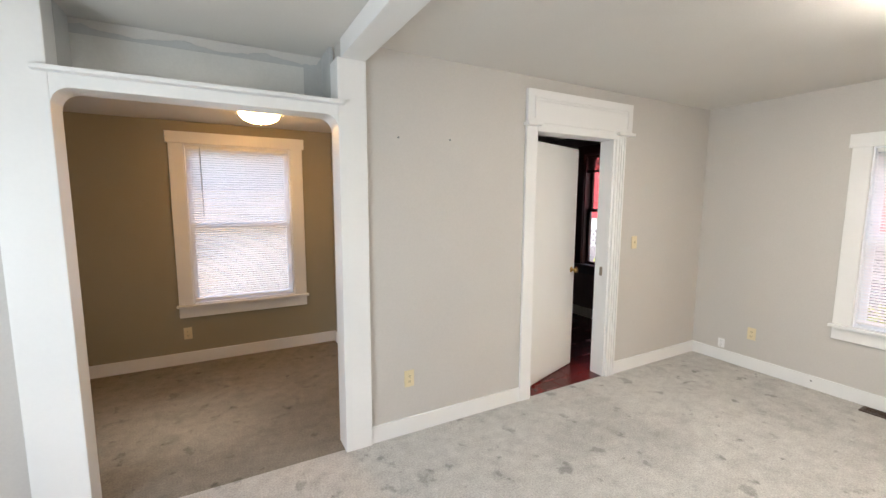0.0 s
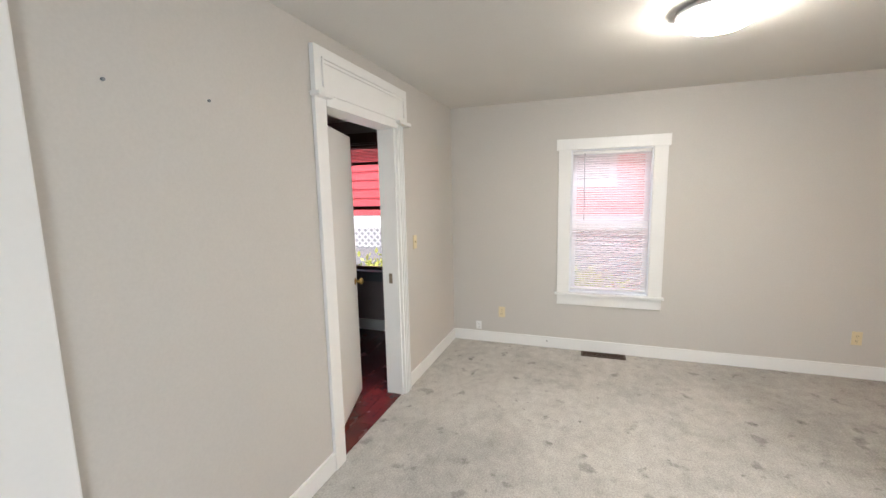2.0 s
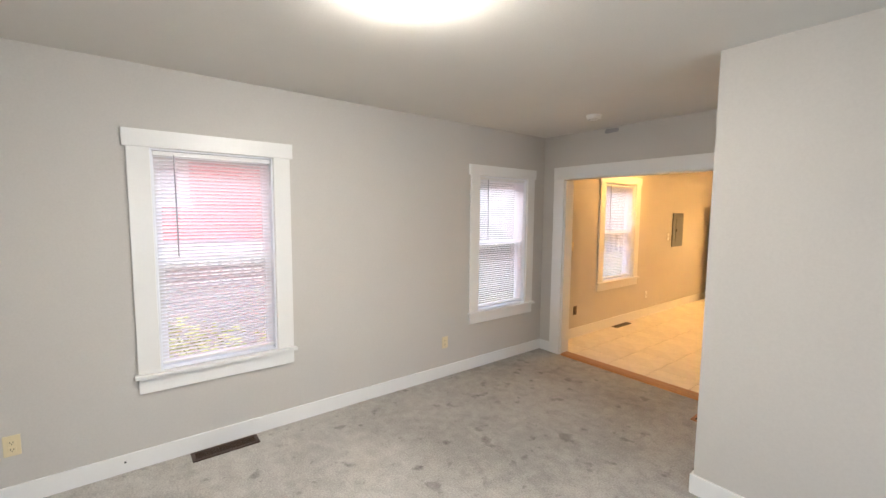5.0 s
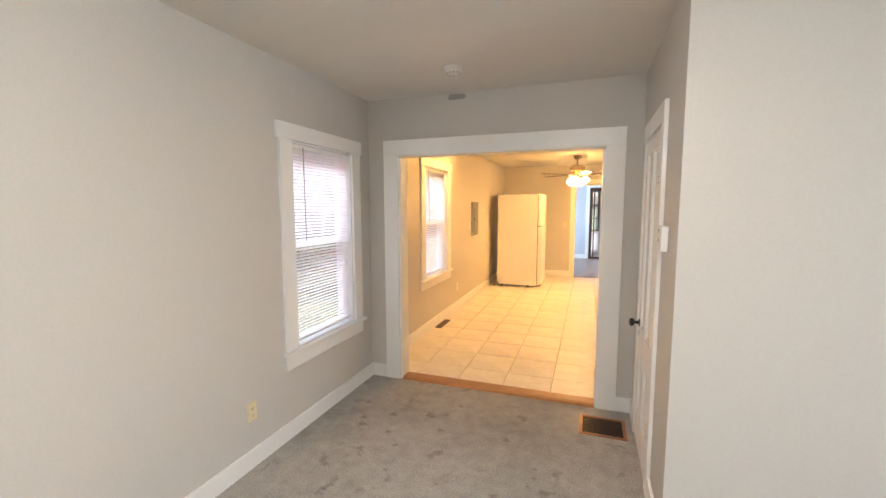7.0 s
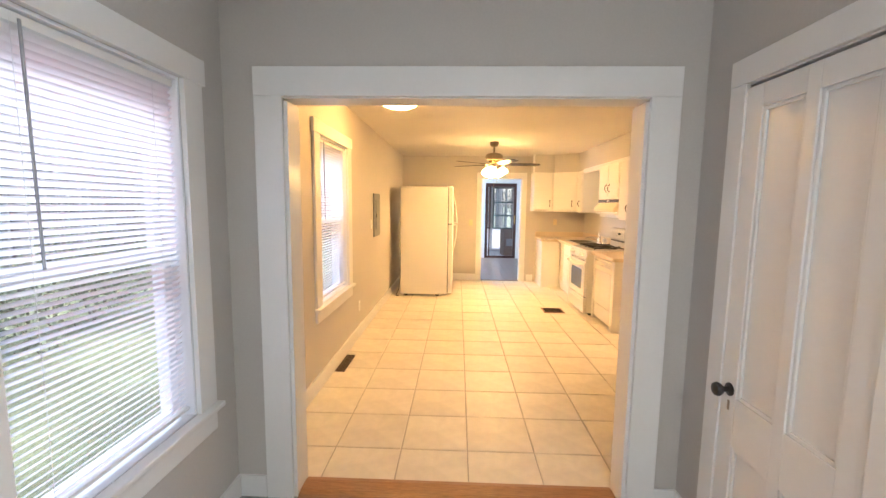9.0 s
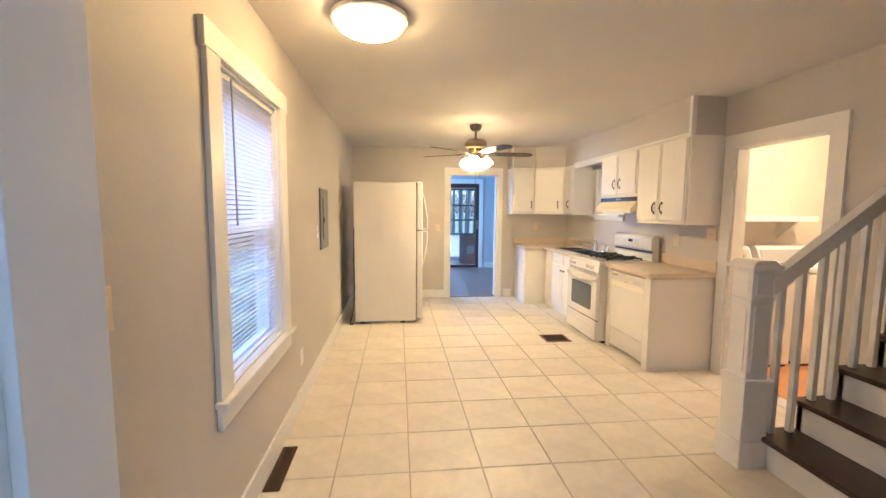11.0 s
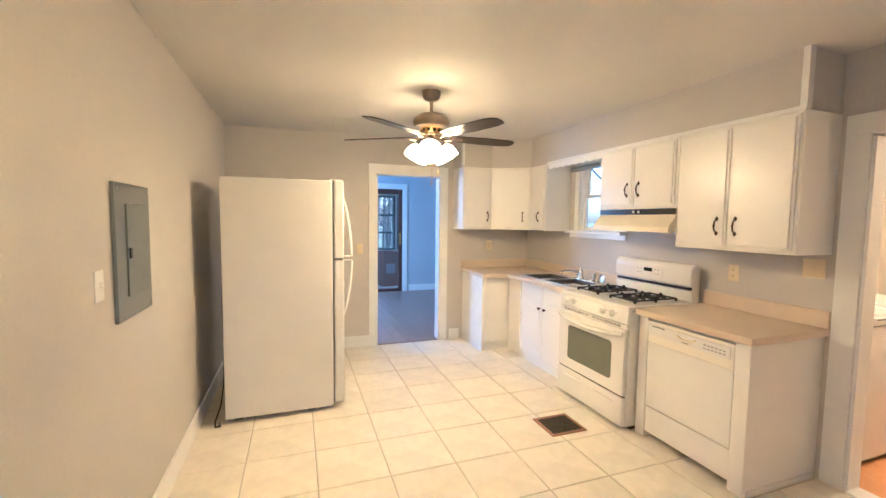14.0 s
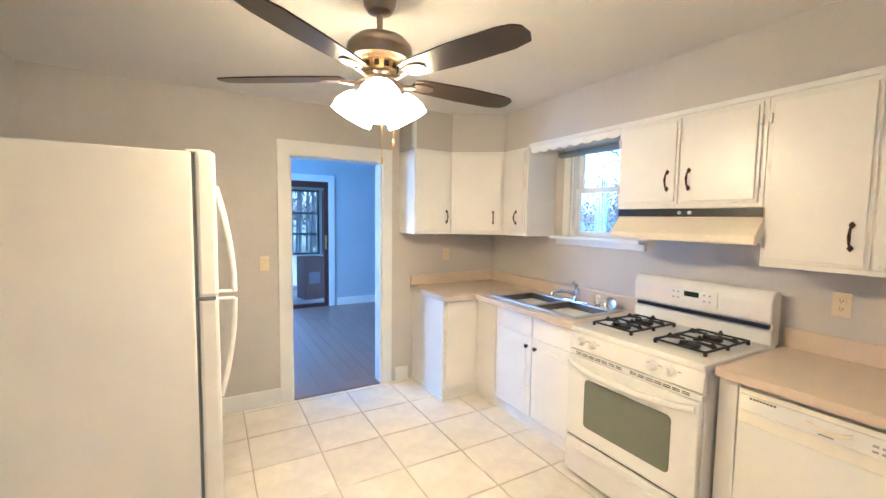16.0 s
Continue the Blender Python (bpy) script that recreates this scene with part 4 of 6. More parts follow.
def ceiling_fan():
    f = thing("ceiling_fan", pose(2.775, -7.03, KCEIL), "antique nickel ceiling fan with five walnut blades and lit shades", "ceiling fan")
    part("canopy", lathe(bmesh.new(), [(0.025, -0.075), (0.050, -0.065), (0.066, -0.04), (0.070, 0.0)], 28), "nickel", f, smooth=True)
    part("downrod", lathe(bmesh.new(), [(0.013, -0.17), (0.013, -0.07)], 14), "nickel", f, smooth=True)
    part("motor_housing", lathe(bmesh.new(), [(0.085, -0.272), (0.125, -0.262), (0.138, -0.235), (0.134, -0.205), (0.11, -0.178), (0.06, -0.163), (0.02, -0.16)], 36), "nickel", f, smooth=True)
    neck = part("vented_neck", lathe(bmesh.new(), [(0.066, -0.312), (0.084, -0.272)], 30), "brass", f, "bright vented brass neck", smooth=True)
    for k in range(12):
        a = 2 * math.pi * k / 12
        o = block("vent_slot", (0.0745, 0.0800, -0.010, 0.010, -0.304, -0.280), "black", neck, 0)
        o.matrix_basis = pose(0, 0, 0, rz=math.degrees(a))
    part("switch_housing", lathe(bmesh.new(), [(0.045, -0.385), (0.058, -0.375), (0.060, -0.330), (0.070, -0.322), (0.070, -0.312)], 30), "nickel", f, smooth=True)
    for k in range(5):
        deg = 38 + 72 * k
        bm = bmesh.new()
        outline = [(0.155, -0.045), (0.20, -0.058), (0.42, -0.072), (0.62, -0.068), (0.675, -0.056), (0.700, -0.036), (0.706, 0.010), (0.69, 0.048), (0.62, 0.066), (0.42, 0.070), (0.20, 0.058), (0.155, 0.045)]
        prism(bm, outline, -0.003, 0.003, "z")
        for v in bm.verts:
            v.co = pose(0, 0, -0.332, -9) @ v.co
        blade = part("blade", bm, "walnut", f, "dark walnut fan blade")
        blade.matrix_basis = pose(0, 0, 0, rz=deg)
        bm = bmesh.new()
        prism(bm, [(0.16, -0.024), (0.21, -0.034), (0.25, -0.022), (0.262, 0), (0.25, 0.022), (0.21, 0.034), (0.16, 0.024)], -0.010, -0.0035, "z")
        for v in bm.verts:
            v.co = pose(0, 0, -0.332, -9) @ v.co
        tube(bm, [(0.055, 0, -0.330), (0.11, 0, -0.350), (0.17, 0, -0.341)], [0.012, 0.011, 0.009], 8)
        part("blade_iron", bm, "nickel", blade, "antique nickel blade iron", smooth=True)
    for k in range(3):
        a = radians(69 + 120 * k)
        arm = part("lamp_arm", tube(bmesh.new(), [(0.03 * math.cos(a), 0.03 * math.sin(a), -0.372), (0.075 * math.cos(a), 0.075 * math.sin(a), -0.376), (0.078 * math.cos(a), 0.078 * math.sin(a), -0.392)], 0.016, 10), "nickel", f, smooth=True)
        bm = lathe(bmesh.new(), [(0.030, 0), (0.050, -0.012), (0.076, -0.042), (0.090, -0.078), (0.092, -0.108), (0.094, -0.116), (0.088, -0.114), (0.085, -0.080), (0.070, -0.046), (0.045, -0.018), (0.02, -0.012)], 26)
        turn = pose(0.078 * math.cos(a), 0.078 * math.sin(a), -0.388) @ Matrix.Rotation(radians(-34), 4, Vector((-math.sin(a), math.cos(a), 0)))
        for v in bm.verts:
            v.co = turn @ v.co
        cup = lathe(bmesh.new(), [(0.020, 0.006), (0.034, 0.002), (0.050, -0.013), (0.062, -0.030), (0.060, -0.031), (0.046, -0.015), (0.03, -0.004)], 22)
        for v in cup.verts:
            v.co = turn @ v.co
        part("shade_holder", cup, "nickel", arm, smooth=True)
        part("glass_shade", bm, "glow_fan", arm, "lit frosted glass shade", smooth=True)
        bulb = lathe(bmesh.new(), [(0.012, -0.014), (0.014, -0.035), (0.028, -0.058), (0.033, -0.078), (0.026, -0.098), (0.008, -0.108)], 20)
        for v in bulb.verts:
            v.co = turn @ v.co
        part("bulb", bulb, "glow_bulb", arm, "lit round bulb", smooth=True)
    part("light_fitter", lathe(bmesh.new(), [(0.012, -0.43), (0.026, -0.42), (0.030, -0.385)], 20), "brass", f, smooth=True)
    for x, y, z in ((0.0, 0.03, -0.66), (-0.05, 0.035, -0.585)):
        bm = tube(bmesh.new(), [(x, y, -0.40), (x, y, z)], 0.0015, 5)
        lathe(bm, [(0.002, z), (0.005, z - 0.012), (0.004, z - 0.03), (0.001, z - 0.034)], 8, (x, y, 0))
        part("pull_chain", bm, "brass", f, "thin brass pull chain")


ceiling_fan()


# ---- kitchen ----
def on_west(y):
    return pose(KWEST, y, 0, rz=90)


def pull(parent, x, y, z0, z1):
    """A dark forged cabinet pull with spade ends; stands out towards the room."""
    bm = bmesh.new()
    mid = (z0 + z1) / 2
    tube(bm, [(x, y - 0.004, z0 + 0.018), (x, y - 0.020, z0 + 0.03), (x, y - 0.027, mid), (x, y - 0.020, z1 - 0.03), (x, y - 0.004, z1 - 0.018)], [0.004, 0.005, 0.0065, 0.005, 0.004], 8)
    for z, s in ((z0, 1), (z1, -1)):
        prism(bm, [(x, z), (x - 0.011, z + s * 0.014), (x - 0.006, z + s * 0.024), (x, z + s * 0.03), (x + 0.006, z + s * 0.024), (x + 0.011, z + s * 0.014)], y - 0.005, y, "y")
    return part("handle", bm, "bronze", parent, "dark bronze forged pull", smooth=False)


def lipped_door(parent, x0, x1, y, z0, z1, handle_x, hinge_x, handle_low=True):
    bm = bmesh.new()
    box(bm, x0, x1, y - 0.012, y, z0, z1, 0.005)
    box(bm, x0 + 0.014, x1 - 0.014, y - 0.022, y - 0.011, z0 + 0.014, z1 - 0.014, 0.006)
    d = part("door", bm, "cabinet", parent)
    y -= 0.004
    a = z0 + 0.07 if handle_low else z1 - 0.19
    pull(d, handle_x, y - 0.018, a, a + 0.125)
    for z in (z0 + 0.07, z1 - 0.11):
        block("hinge", (hinge_x - 0.006, hinge_x + 0.006, y - 0.018, y, z, z + 0.045), "cabinet", d, 0.002)
    return d


def upper(y0, y1, z0, z1, doors, label):
    yc, w = (y0 + y1) / 2, abs(y1 - y0)
    c = thing("wall_cabinet", on_west(yc), label, "wall cabinet", "kitchen wall cabinets")
    block("body", (-w / 2, w / 2, -0.32, -0.001, z0, z1), "cabinet", c, 0.003)
    dw = (w - 0.02) / doors
    for k in range(doors):
        x0 = -w / 2 + 0.012 + k * dw
        x1 = x0 + dw - 0.010
        inner = (x1 - 0.055) if k % 2 == 0 and doors > 1 else (x0 + 0.055)
        hinge = (x0 + 0.002) if k % 2 == 0 and doors > 1 else (x1 - 0.002)
        if doors == 1:
            inner, hinge = x1 - 0.095, x0 + 0.002
        lipped_door(c, x0, x1, -0.32, z0 + 0.022, z1 - 0.02, inner, hinge)
    return c


upper(-6.29, -5.52, 1.335, 2.13, 2, "white painted two-door wall cabinet with dark pulls")
upper(-7.09, -6.292, 1.615, 2.13, 2, "short white painted cabinet above the range hood")
upper(-8.268, -7.955, 1.40, 2.13, 1, "narrow white painted wall cabinet beside the window")


def corner_upper():
    c = thing("wall_cabinet", pose(KWEST, KSOUTH, 0), "white painted diagonal corner wall cabinet with one door", "wall cabinet", "kitchen wall cabinets")
    outline = [(0.001, 0.001), (0.70, 0.001), (0.70, 0.32), (0.32, 0.58), (0.001, 0.58)]
    part("body", prism(bmesh.new(), outline, 1.40, 2.13, "z"), "cabinet", c)
    ax, ay, bx, by = 0.70, 0.32, 0.32, 0.58
    ang = math.degrees(math.atan2(by - ay, bx - ax))
    L = math.hypot(bx - ax, by - ay)
    bm = bmesh.new()
    box(bm, 0.012, L - 0.012, 0.0, 0.012, 1.422, 2.11, 0.005)
    box(bm, 0.026, L - 0.026, 0.011, 0.022, 1.436, 2.096, 0.006)
    d = part("door", bm, "cabinet", c)
    d.matrix_basis = pose(ax, ay, 0, rz=ang) @ Matrix.Scale(-1, 4, Vector((0, 1, 0)))
    h = pull(d, L - 0.09, 0.022, 1.49, 1.615)
    h.matrix_basis = Matrix.Translation((0, 0.044, 0)) @ Matrix.Scale(-1, 4, Vector((0, 1, 0)))
    b = thing("wall_cabinet", pose(1.70, KSOUTH, 0, rz=180), "white painted single-door wall cabinet by the doorway", "wall cabinet", "kitchen wall cabinets")
    block("body", (-0.19, 0.176, -0.32, -0.001, 1.40, 2.13), "cabinet", b)
    lipped_door(b, -0.178, 0.168, -0.32, 1.422, 2.11, 0.115, -0.176)


corner_upper()


def soffit():
    z0, z1 = 2.132, KCEIL
    bm = bmesh.new()
    outline = [(KWEST, KSOUTH), (1.895, KSOUTH), (1.895, KSOUTH + 0.315), (KWEST + 0.70, KSOUTH + 0.315), (KWEST + 0.315, KSOUTH + 0.58), (KWEST + 0.315, -5.525), (KWEST, -5.525)]
    prism(bm, outline, z0, z1, "z")
    s = tagged(part("soffit", bm, "wall"), "grey painted soffit over the wall cabinets", "soffit", kind="structure")
    bm = bmesh.new()
    box(bm, KWEST + 0.29, KWEST + 0.335, -5.545, -5.51, z0, z1, 0.003)
    box(bm, 1.88, 1.91, KSOUTH + 0.29, KSOUTH + 0.335, z0, z1, 0.003)
    tagged(part("soffit_trim", bm, "trim"), "white corner strips on the soffit", "trim", kind="structure")
    bm = bmesh.new()
    box(bm, KWEST + 0.30, KWEST + 0.332, -7.935, -5.515, 2.122, 2.150, 0.004)
    tagged(part("cabinet_trim", bm, "trim"), "white strip along the cabinet tops", "trim", kind="structure")
    # scalloped board over the sink window
    v = thing("window_valance", on_west(-7.512), "white scalloped wooden valance board over the sink window", "valance")
    pts = [(-0.421, 2.122)]
    n = 8
    for k in range(n):
        for j in range(1, 7):
            u = (k + j / 6) / n
            pts.append((-0.421 + 0.842 * u, 2.084 - 0.015 * math.sin(math.pi * j / 6)))
    pts += [(0.421, 2.122)]
    part("board", prism(bmesh.new(), pts, -0.32, -0.302, "y"), "cabinet", v)
    block("pelmet_top", (-0.421, 0.421, -0.32, -0.001, 2.1225, 2.1315), "cabinet", v, 0.002)
    block("shade_roll", (-0.36, 0.30, -0.08, -0.03, 2.045, 2.095), "panel_grey", v, 0.02, "rolled grey shade")


soffit()


def sink_window():
    a, b, lo, hi = KWIN
    ob = thing("window_6", on_west((a + b) / 2), "small white double-hung window over the sink", "window", kind="structure")
    w = b - a
    for s in (-1, 1):
        block("casing_leg", (s * w / 2, s * (w / 2 + 0.07), -0.02, 0, lo, hi), "trim", ob)
        block("jamb_liner", (s * (w / 2 - 0.012), s * w / 2, 0.0, 0.1, lo, hi), "vinyl", ob, 0.002)
    block("sill", (-w / 2 - 0.16, w / 2 + 0.05, -0.085, 0.0, lo - 0.028, lo), "trim", ob, 0.006)
    block("sill_inner", (-w / 2, w / 2, 0.0, 0.1, lo - 0.02, lo + 0.004), "vinyl", ob, 0.002)
    block("apron", (-w / 2 - 0.14, w / 2 + 0.05, -0.02, 0, lo - 0.075, lo - 0.028), "trim", ob, 0.003)
    mid = (lo + hi) / 2 + 0.01
    for nm, z0, z1, y in (("upper_sash", mid - 0.015, hi, 0.07), ("lower_sash", lo + 0.004, mid + 0.02, 0.04)):
        sash = part(nm, sash_frame(w - 0.024, z0, z1, y, 0.036, 0.028), "vinyl", ob)
        pane = block("pane", (-w / 2 + 0.04, w / 2 - 0.04, y + 0.012, y + 0.015, z0 + 0.03, z1 - 0.03), "glass", sash, 0)
        pane.visible_shadow = False


sink_window()


def arched_door(parent, x0, x1, y, z0, z1, knob_x):
    bm = bmesh.new()
    box(bm, x0, x1, y - 0.018, y, z0, z1, 0.004)
    d = part("door", bm, "cabinet", parent)
    e, r = 0.055, 0.03
    top = [(x1 - e, z1 - e - 0.035)] + [(x1 - e - (x1 - x0 - 2 * e) * k / 10, z1 - e - 0.035 + 0.032 * math.sin(math.pi * k / 10)) for k in range(1, 10)] + [(x0 + e, z1 - e - 0.035)]
    part("raised_panel", prism(bmesh.new(), [(x0 + e, z0 + e), (x1 - e, z0 + e)] + top, y - 0.024, y - 0.017, "y"), "cabinet", d)
    bm = lathe(bmesh.new(), [(0.008, 0), (0.007, 0.01), (0.015, 0.016), (0.013, 0.024), (0.004, 0.027)], 16, axis="y")
    for v in bm.verts:
        v.co = Vector((knob_x + v.co.x, y - 0.018 - v.co.y, z1 - 0.065 + v.co.z))
    part("knob", bm, "bronze", d, "small dark bronze knob", smooth=True)


def lowers():
    c = thing("base_cabinet", on_west(-7.53), "white painted sink base cabinet with two arched-panel doors", "base cabinet", "kitchen base cabinets")
    w = 0.84
    block("body", (-w / 2, w / 2, -0.59, -0.001, 0.09, 0.86), "cabinet", c)
    block("toe_kick", (-w / 2, w / 2, -0.572, -0.05, 0.0, 0.09), "cabinet", c, 0)
    for k in (0, 1):
        x0 = -w / 2 + 0.01 + k * 0.415
        bm = bmesh.new()
        box(bm, x0, x0 + 0.405, -0.606, -0.59, 0.70, 0.845, 0.004)
        part("drawer_front", bm, "cabinet", c)
        arched_door(c, x0, x0 + 0.405, -0.59, 0.105, 0.69, x0 + (0.365 if k == 0 else 0.04))
    # corner unit turning along the back wall
    k2 = thing("base_cabinet", pose(KWEST, KSOUTH, 0), "white painted corner base cabinet with a plain door", "base cabinet", "kitchen base cabinets")
    outline = [(0.001, 0.001), (0.925, 0.001), (0.925, 0.60), (0.59, 0.60), (0.59, 0.898), (0.001, 0.898)]
    part("body", prism(bmesh.new(), outline, 0.09, 0.86, "z"), "cabinet", k2)
    part("toe_kick", prism(bmesh.new(), [(0.001, 0.001), (0.915, 0.001), (0.915, 0.582), (0.572, 0.582), (0.572, 0.898), (0.001, 0.898)], 0.0, 0.09, "z"), "cabinet", k2)
    block("door", (0.615, 0.905, 0.60, 0.616, 0.11, 0.845), "cabinet", k2, 0.004)
    block("corner_panel", (0.59, 0.606, 0.635, 0.885, 0.11, 0.845), "cabinet", k2, 0.004)
    block("shoe_mould", (0.925, 0.94, 0.005, 0.61, 0.0, 0.03), "cabinet", k2, 0.004)
    block("end_panel", (0.925, 0.932, 0.004, 0.60, 0.03, 0.86), "cabinet", k2, 0.002)


lowers()


def counter(name, outline, label, lips, hole=None):
    t = thing(name, pose(0, 0, 0), label, "countertop", "kitchen countertops")
    bm = bmesh.new()
    if not hole:
        prism(bm, outline, 0.862, 0.902, "z")
    else:
        x0, x1, y0, y1 = hole
        for d in ((KWEST, x0, -8.85, -7.102), (x1, 1.475, -8.19, -7.102), (x0, x1, -8.85, y0), (x0, x1, y1, -7.102)):
            box(bm, *d, 0.862, 0.902)
        box(bm, x1, 1.775, -8.85, -8.19, 0.862, 0.902)
        bmesh.ops.remove_doubles(bm, verts=bm.verts, dist=0.0005)
    part("top", bm, "laminate_top", t)
    for d in lips:
        block("backsplash", d, "laminate_top", t, 0.006)
    return t


counter("countertop", [(KWEST, -6.285), (1.475, -6.285), (1.475, -5.50), (KWEST, -5.50)], "beige laminate countertop over the dishwasher",
        [(KWEST, KWEST + 0.022, -6.285, -5.50, 0.902, 1.005)])
SINK = (0.915, 1.375, -8.045, -7.195)
counter("countertop", [], "beige laminate countertop round the sink and corner",
        [(KWEST, KWEST + 0.022, -8.828, -7.102, 0.902, 1.0), (KWEST, 1.775, -8.85, -8.828, 0.902, 1.0)], SINK)
for dims in ((1.463, 1.482, -6.287, -5.497, 0.860, 0.904), (0.83, 1.463, -5.512, -5.493, 0.860, 0.904), (1.463, 1.482, -8.185, -7.100, 0.860, 0.904), (1.48, 1.778, -8.20, -8.182, 0.860, 0.904), (1.765, 1.782, -8.85, -8.2, 0.860, 0.904)):
    tagged(block("countertop_edge", dims, "laminate_top", bevel=0.008), "rounded beige laminate edge strip", "trim", kind="structure")


def sink():
    x0, x1, y0, y1 = SINK
    s = thing("sink", pose((x0 + x1) / 2, (y0 + y1) / 2, 0.902), "double-bowl stainless steel drop-in sink", "sink")
    a, b = (x1 - x0) / 2, (y1 - y0) / 2
    bm = bmesh.new()
    e = 0.028
    ledge = 0.085
    box(bm, -a - 0.012, -a + ledge, -b - 0.012, b + 0.012, 0, 0.008, 0.003)
    box(bm, a - e, a + 0.012, -b - 0.012, b + 0.012, 0, 0.008, 0.003)
    for y in (-b - 0.012, -0.02, b - e):
        box(bm, -a + ledge, a - e, y, y + 0.04, 0, 0.0075, 0.003)
    part("rim", bm, "steel", s)
    for lo, hi in ((-b + e, -0.02), (0.02, b - e)):
        bm = bmesh.new()
        X0, X1 = -a + ledge, a - e
        for d in ((X0 - 0.004, X0, lo, hi, -0.17, 0.004), (X1, X1 + 0.004, lo, hi, -0.17, 0.004), (X0, X1, lo - 0.004, lo, -0.17, 0.004), (X0, X1, hi, hi + 0.004, -0.17, 0.004), (X0, X1, lo, hi, -0.174, -0.17)):
            box(bm, *d)
        bowl = part("bowl", bm, "sink_steel", s)
        part("drain", lathe(bmesh.new(), [(0.045, -0.169), (0.042, -0.164), (0.02, -0.168)], 20, ((X0 + X1) / 2, (lo + hi) / 2, 0)), "chrome", bowl, smooth=True)
    f = thing("faucet", pose(x0 + 0.03, (y0 + y1) / 2 + 0.05, 0.910), "single-lever chrome kitchen faucet on the sink", "faucet")
    part("base", lathe(bmesh.new(), [(0.034, 0), (0.032, 0.012), (0.026, 0.03), (0.025, 0.075), (0.020, 0.092), (0.005, 0.098)], 20), "chrome", f, smooth=True)
    block("deck_plate", (-0.025, 0.025, -0.12, 0.12, 0, 0.006), "chrome", f, 0.003)
    part("spout", tube(bmesh.new(), [(0, 0, 0.05), (0.06, -0.02, 0.075), (0.13, -0.045, 0.085), (0.19, -0.065, 0.075), (0.20, -0.068, 0.055)], [0.018, 0.016, 0.014, 0.013, 0.012], 12), "chrome", f, smooth=True)
    part("lever", tube(bmesh.new(), [(0, 0, 0.09), (-0.004, -0.012, 0.125), (-0.002, -0.04, 0.152)], [0.016, 0.012, 0.009], 10), "chrome", f, smooth=True)
    d = thing("soap_dispenser", pose(x0 + 0.035, y1 - 0.17, 0.910), "small white and chrome side spray", "side spray")
    part("base", lathe(bmesh.new(), [(0.022, 0), (0.018, 0.012), (0.013, 0.02)], 16), "chrome", d, smooth=True)
    part("head", lathe(bmesh.new(), [(0.012, 0.018), (0.015, 0.05), (0.017, 0.075), (0.010, 0.085)], 16), "white_plastic", d, smooth=True)
    st = thing("sink_strainer", pose(x0 + 0.05, y1 - 0.045, 0.952, ry=74), "round steel sink strainer leaning on the sink ledge", "sink strainer")
    part("basket", lathe(bmesh.new(), [(0.012, -0.024), (0.034, -0.018), (0.040, 0.0), (0.050, 0.004), (0.050, 0.008), (0.040, 0.004), (0.034, -0.010), (0.008, -0.013)], 24), "steel", st, smooth=True)


sink()


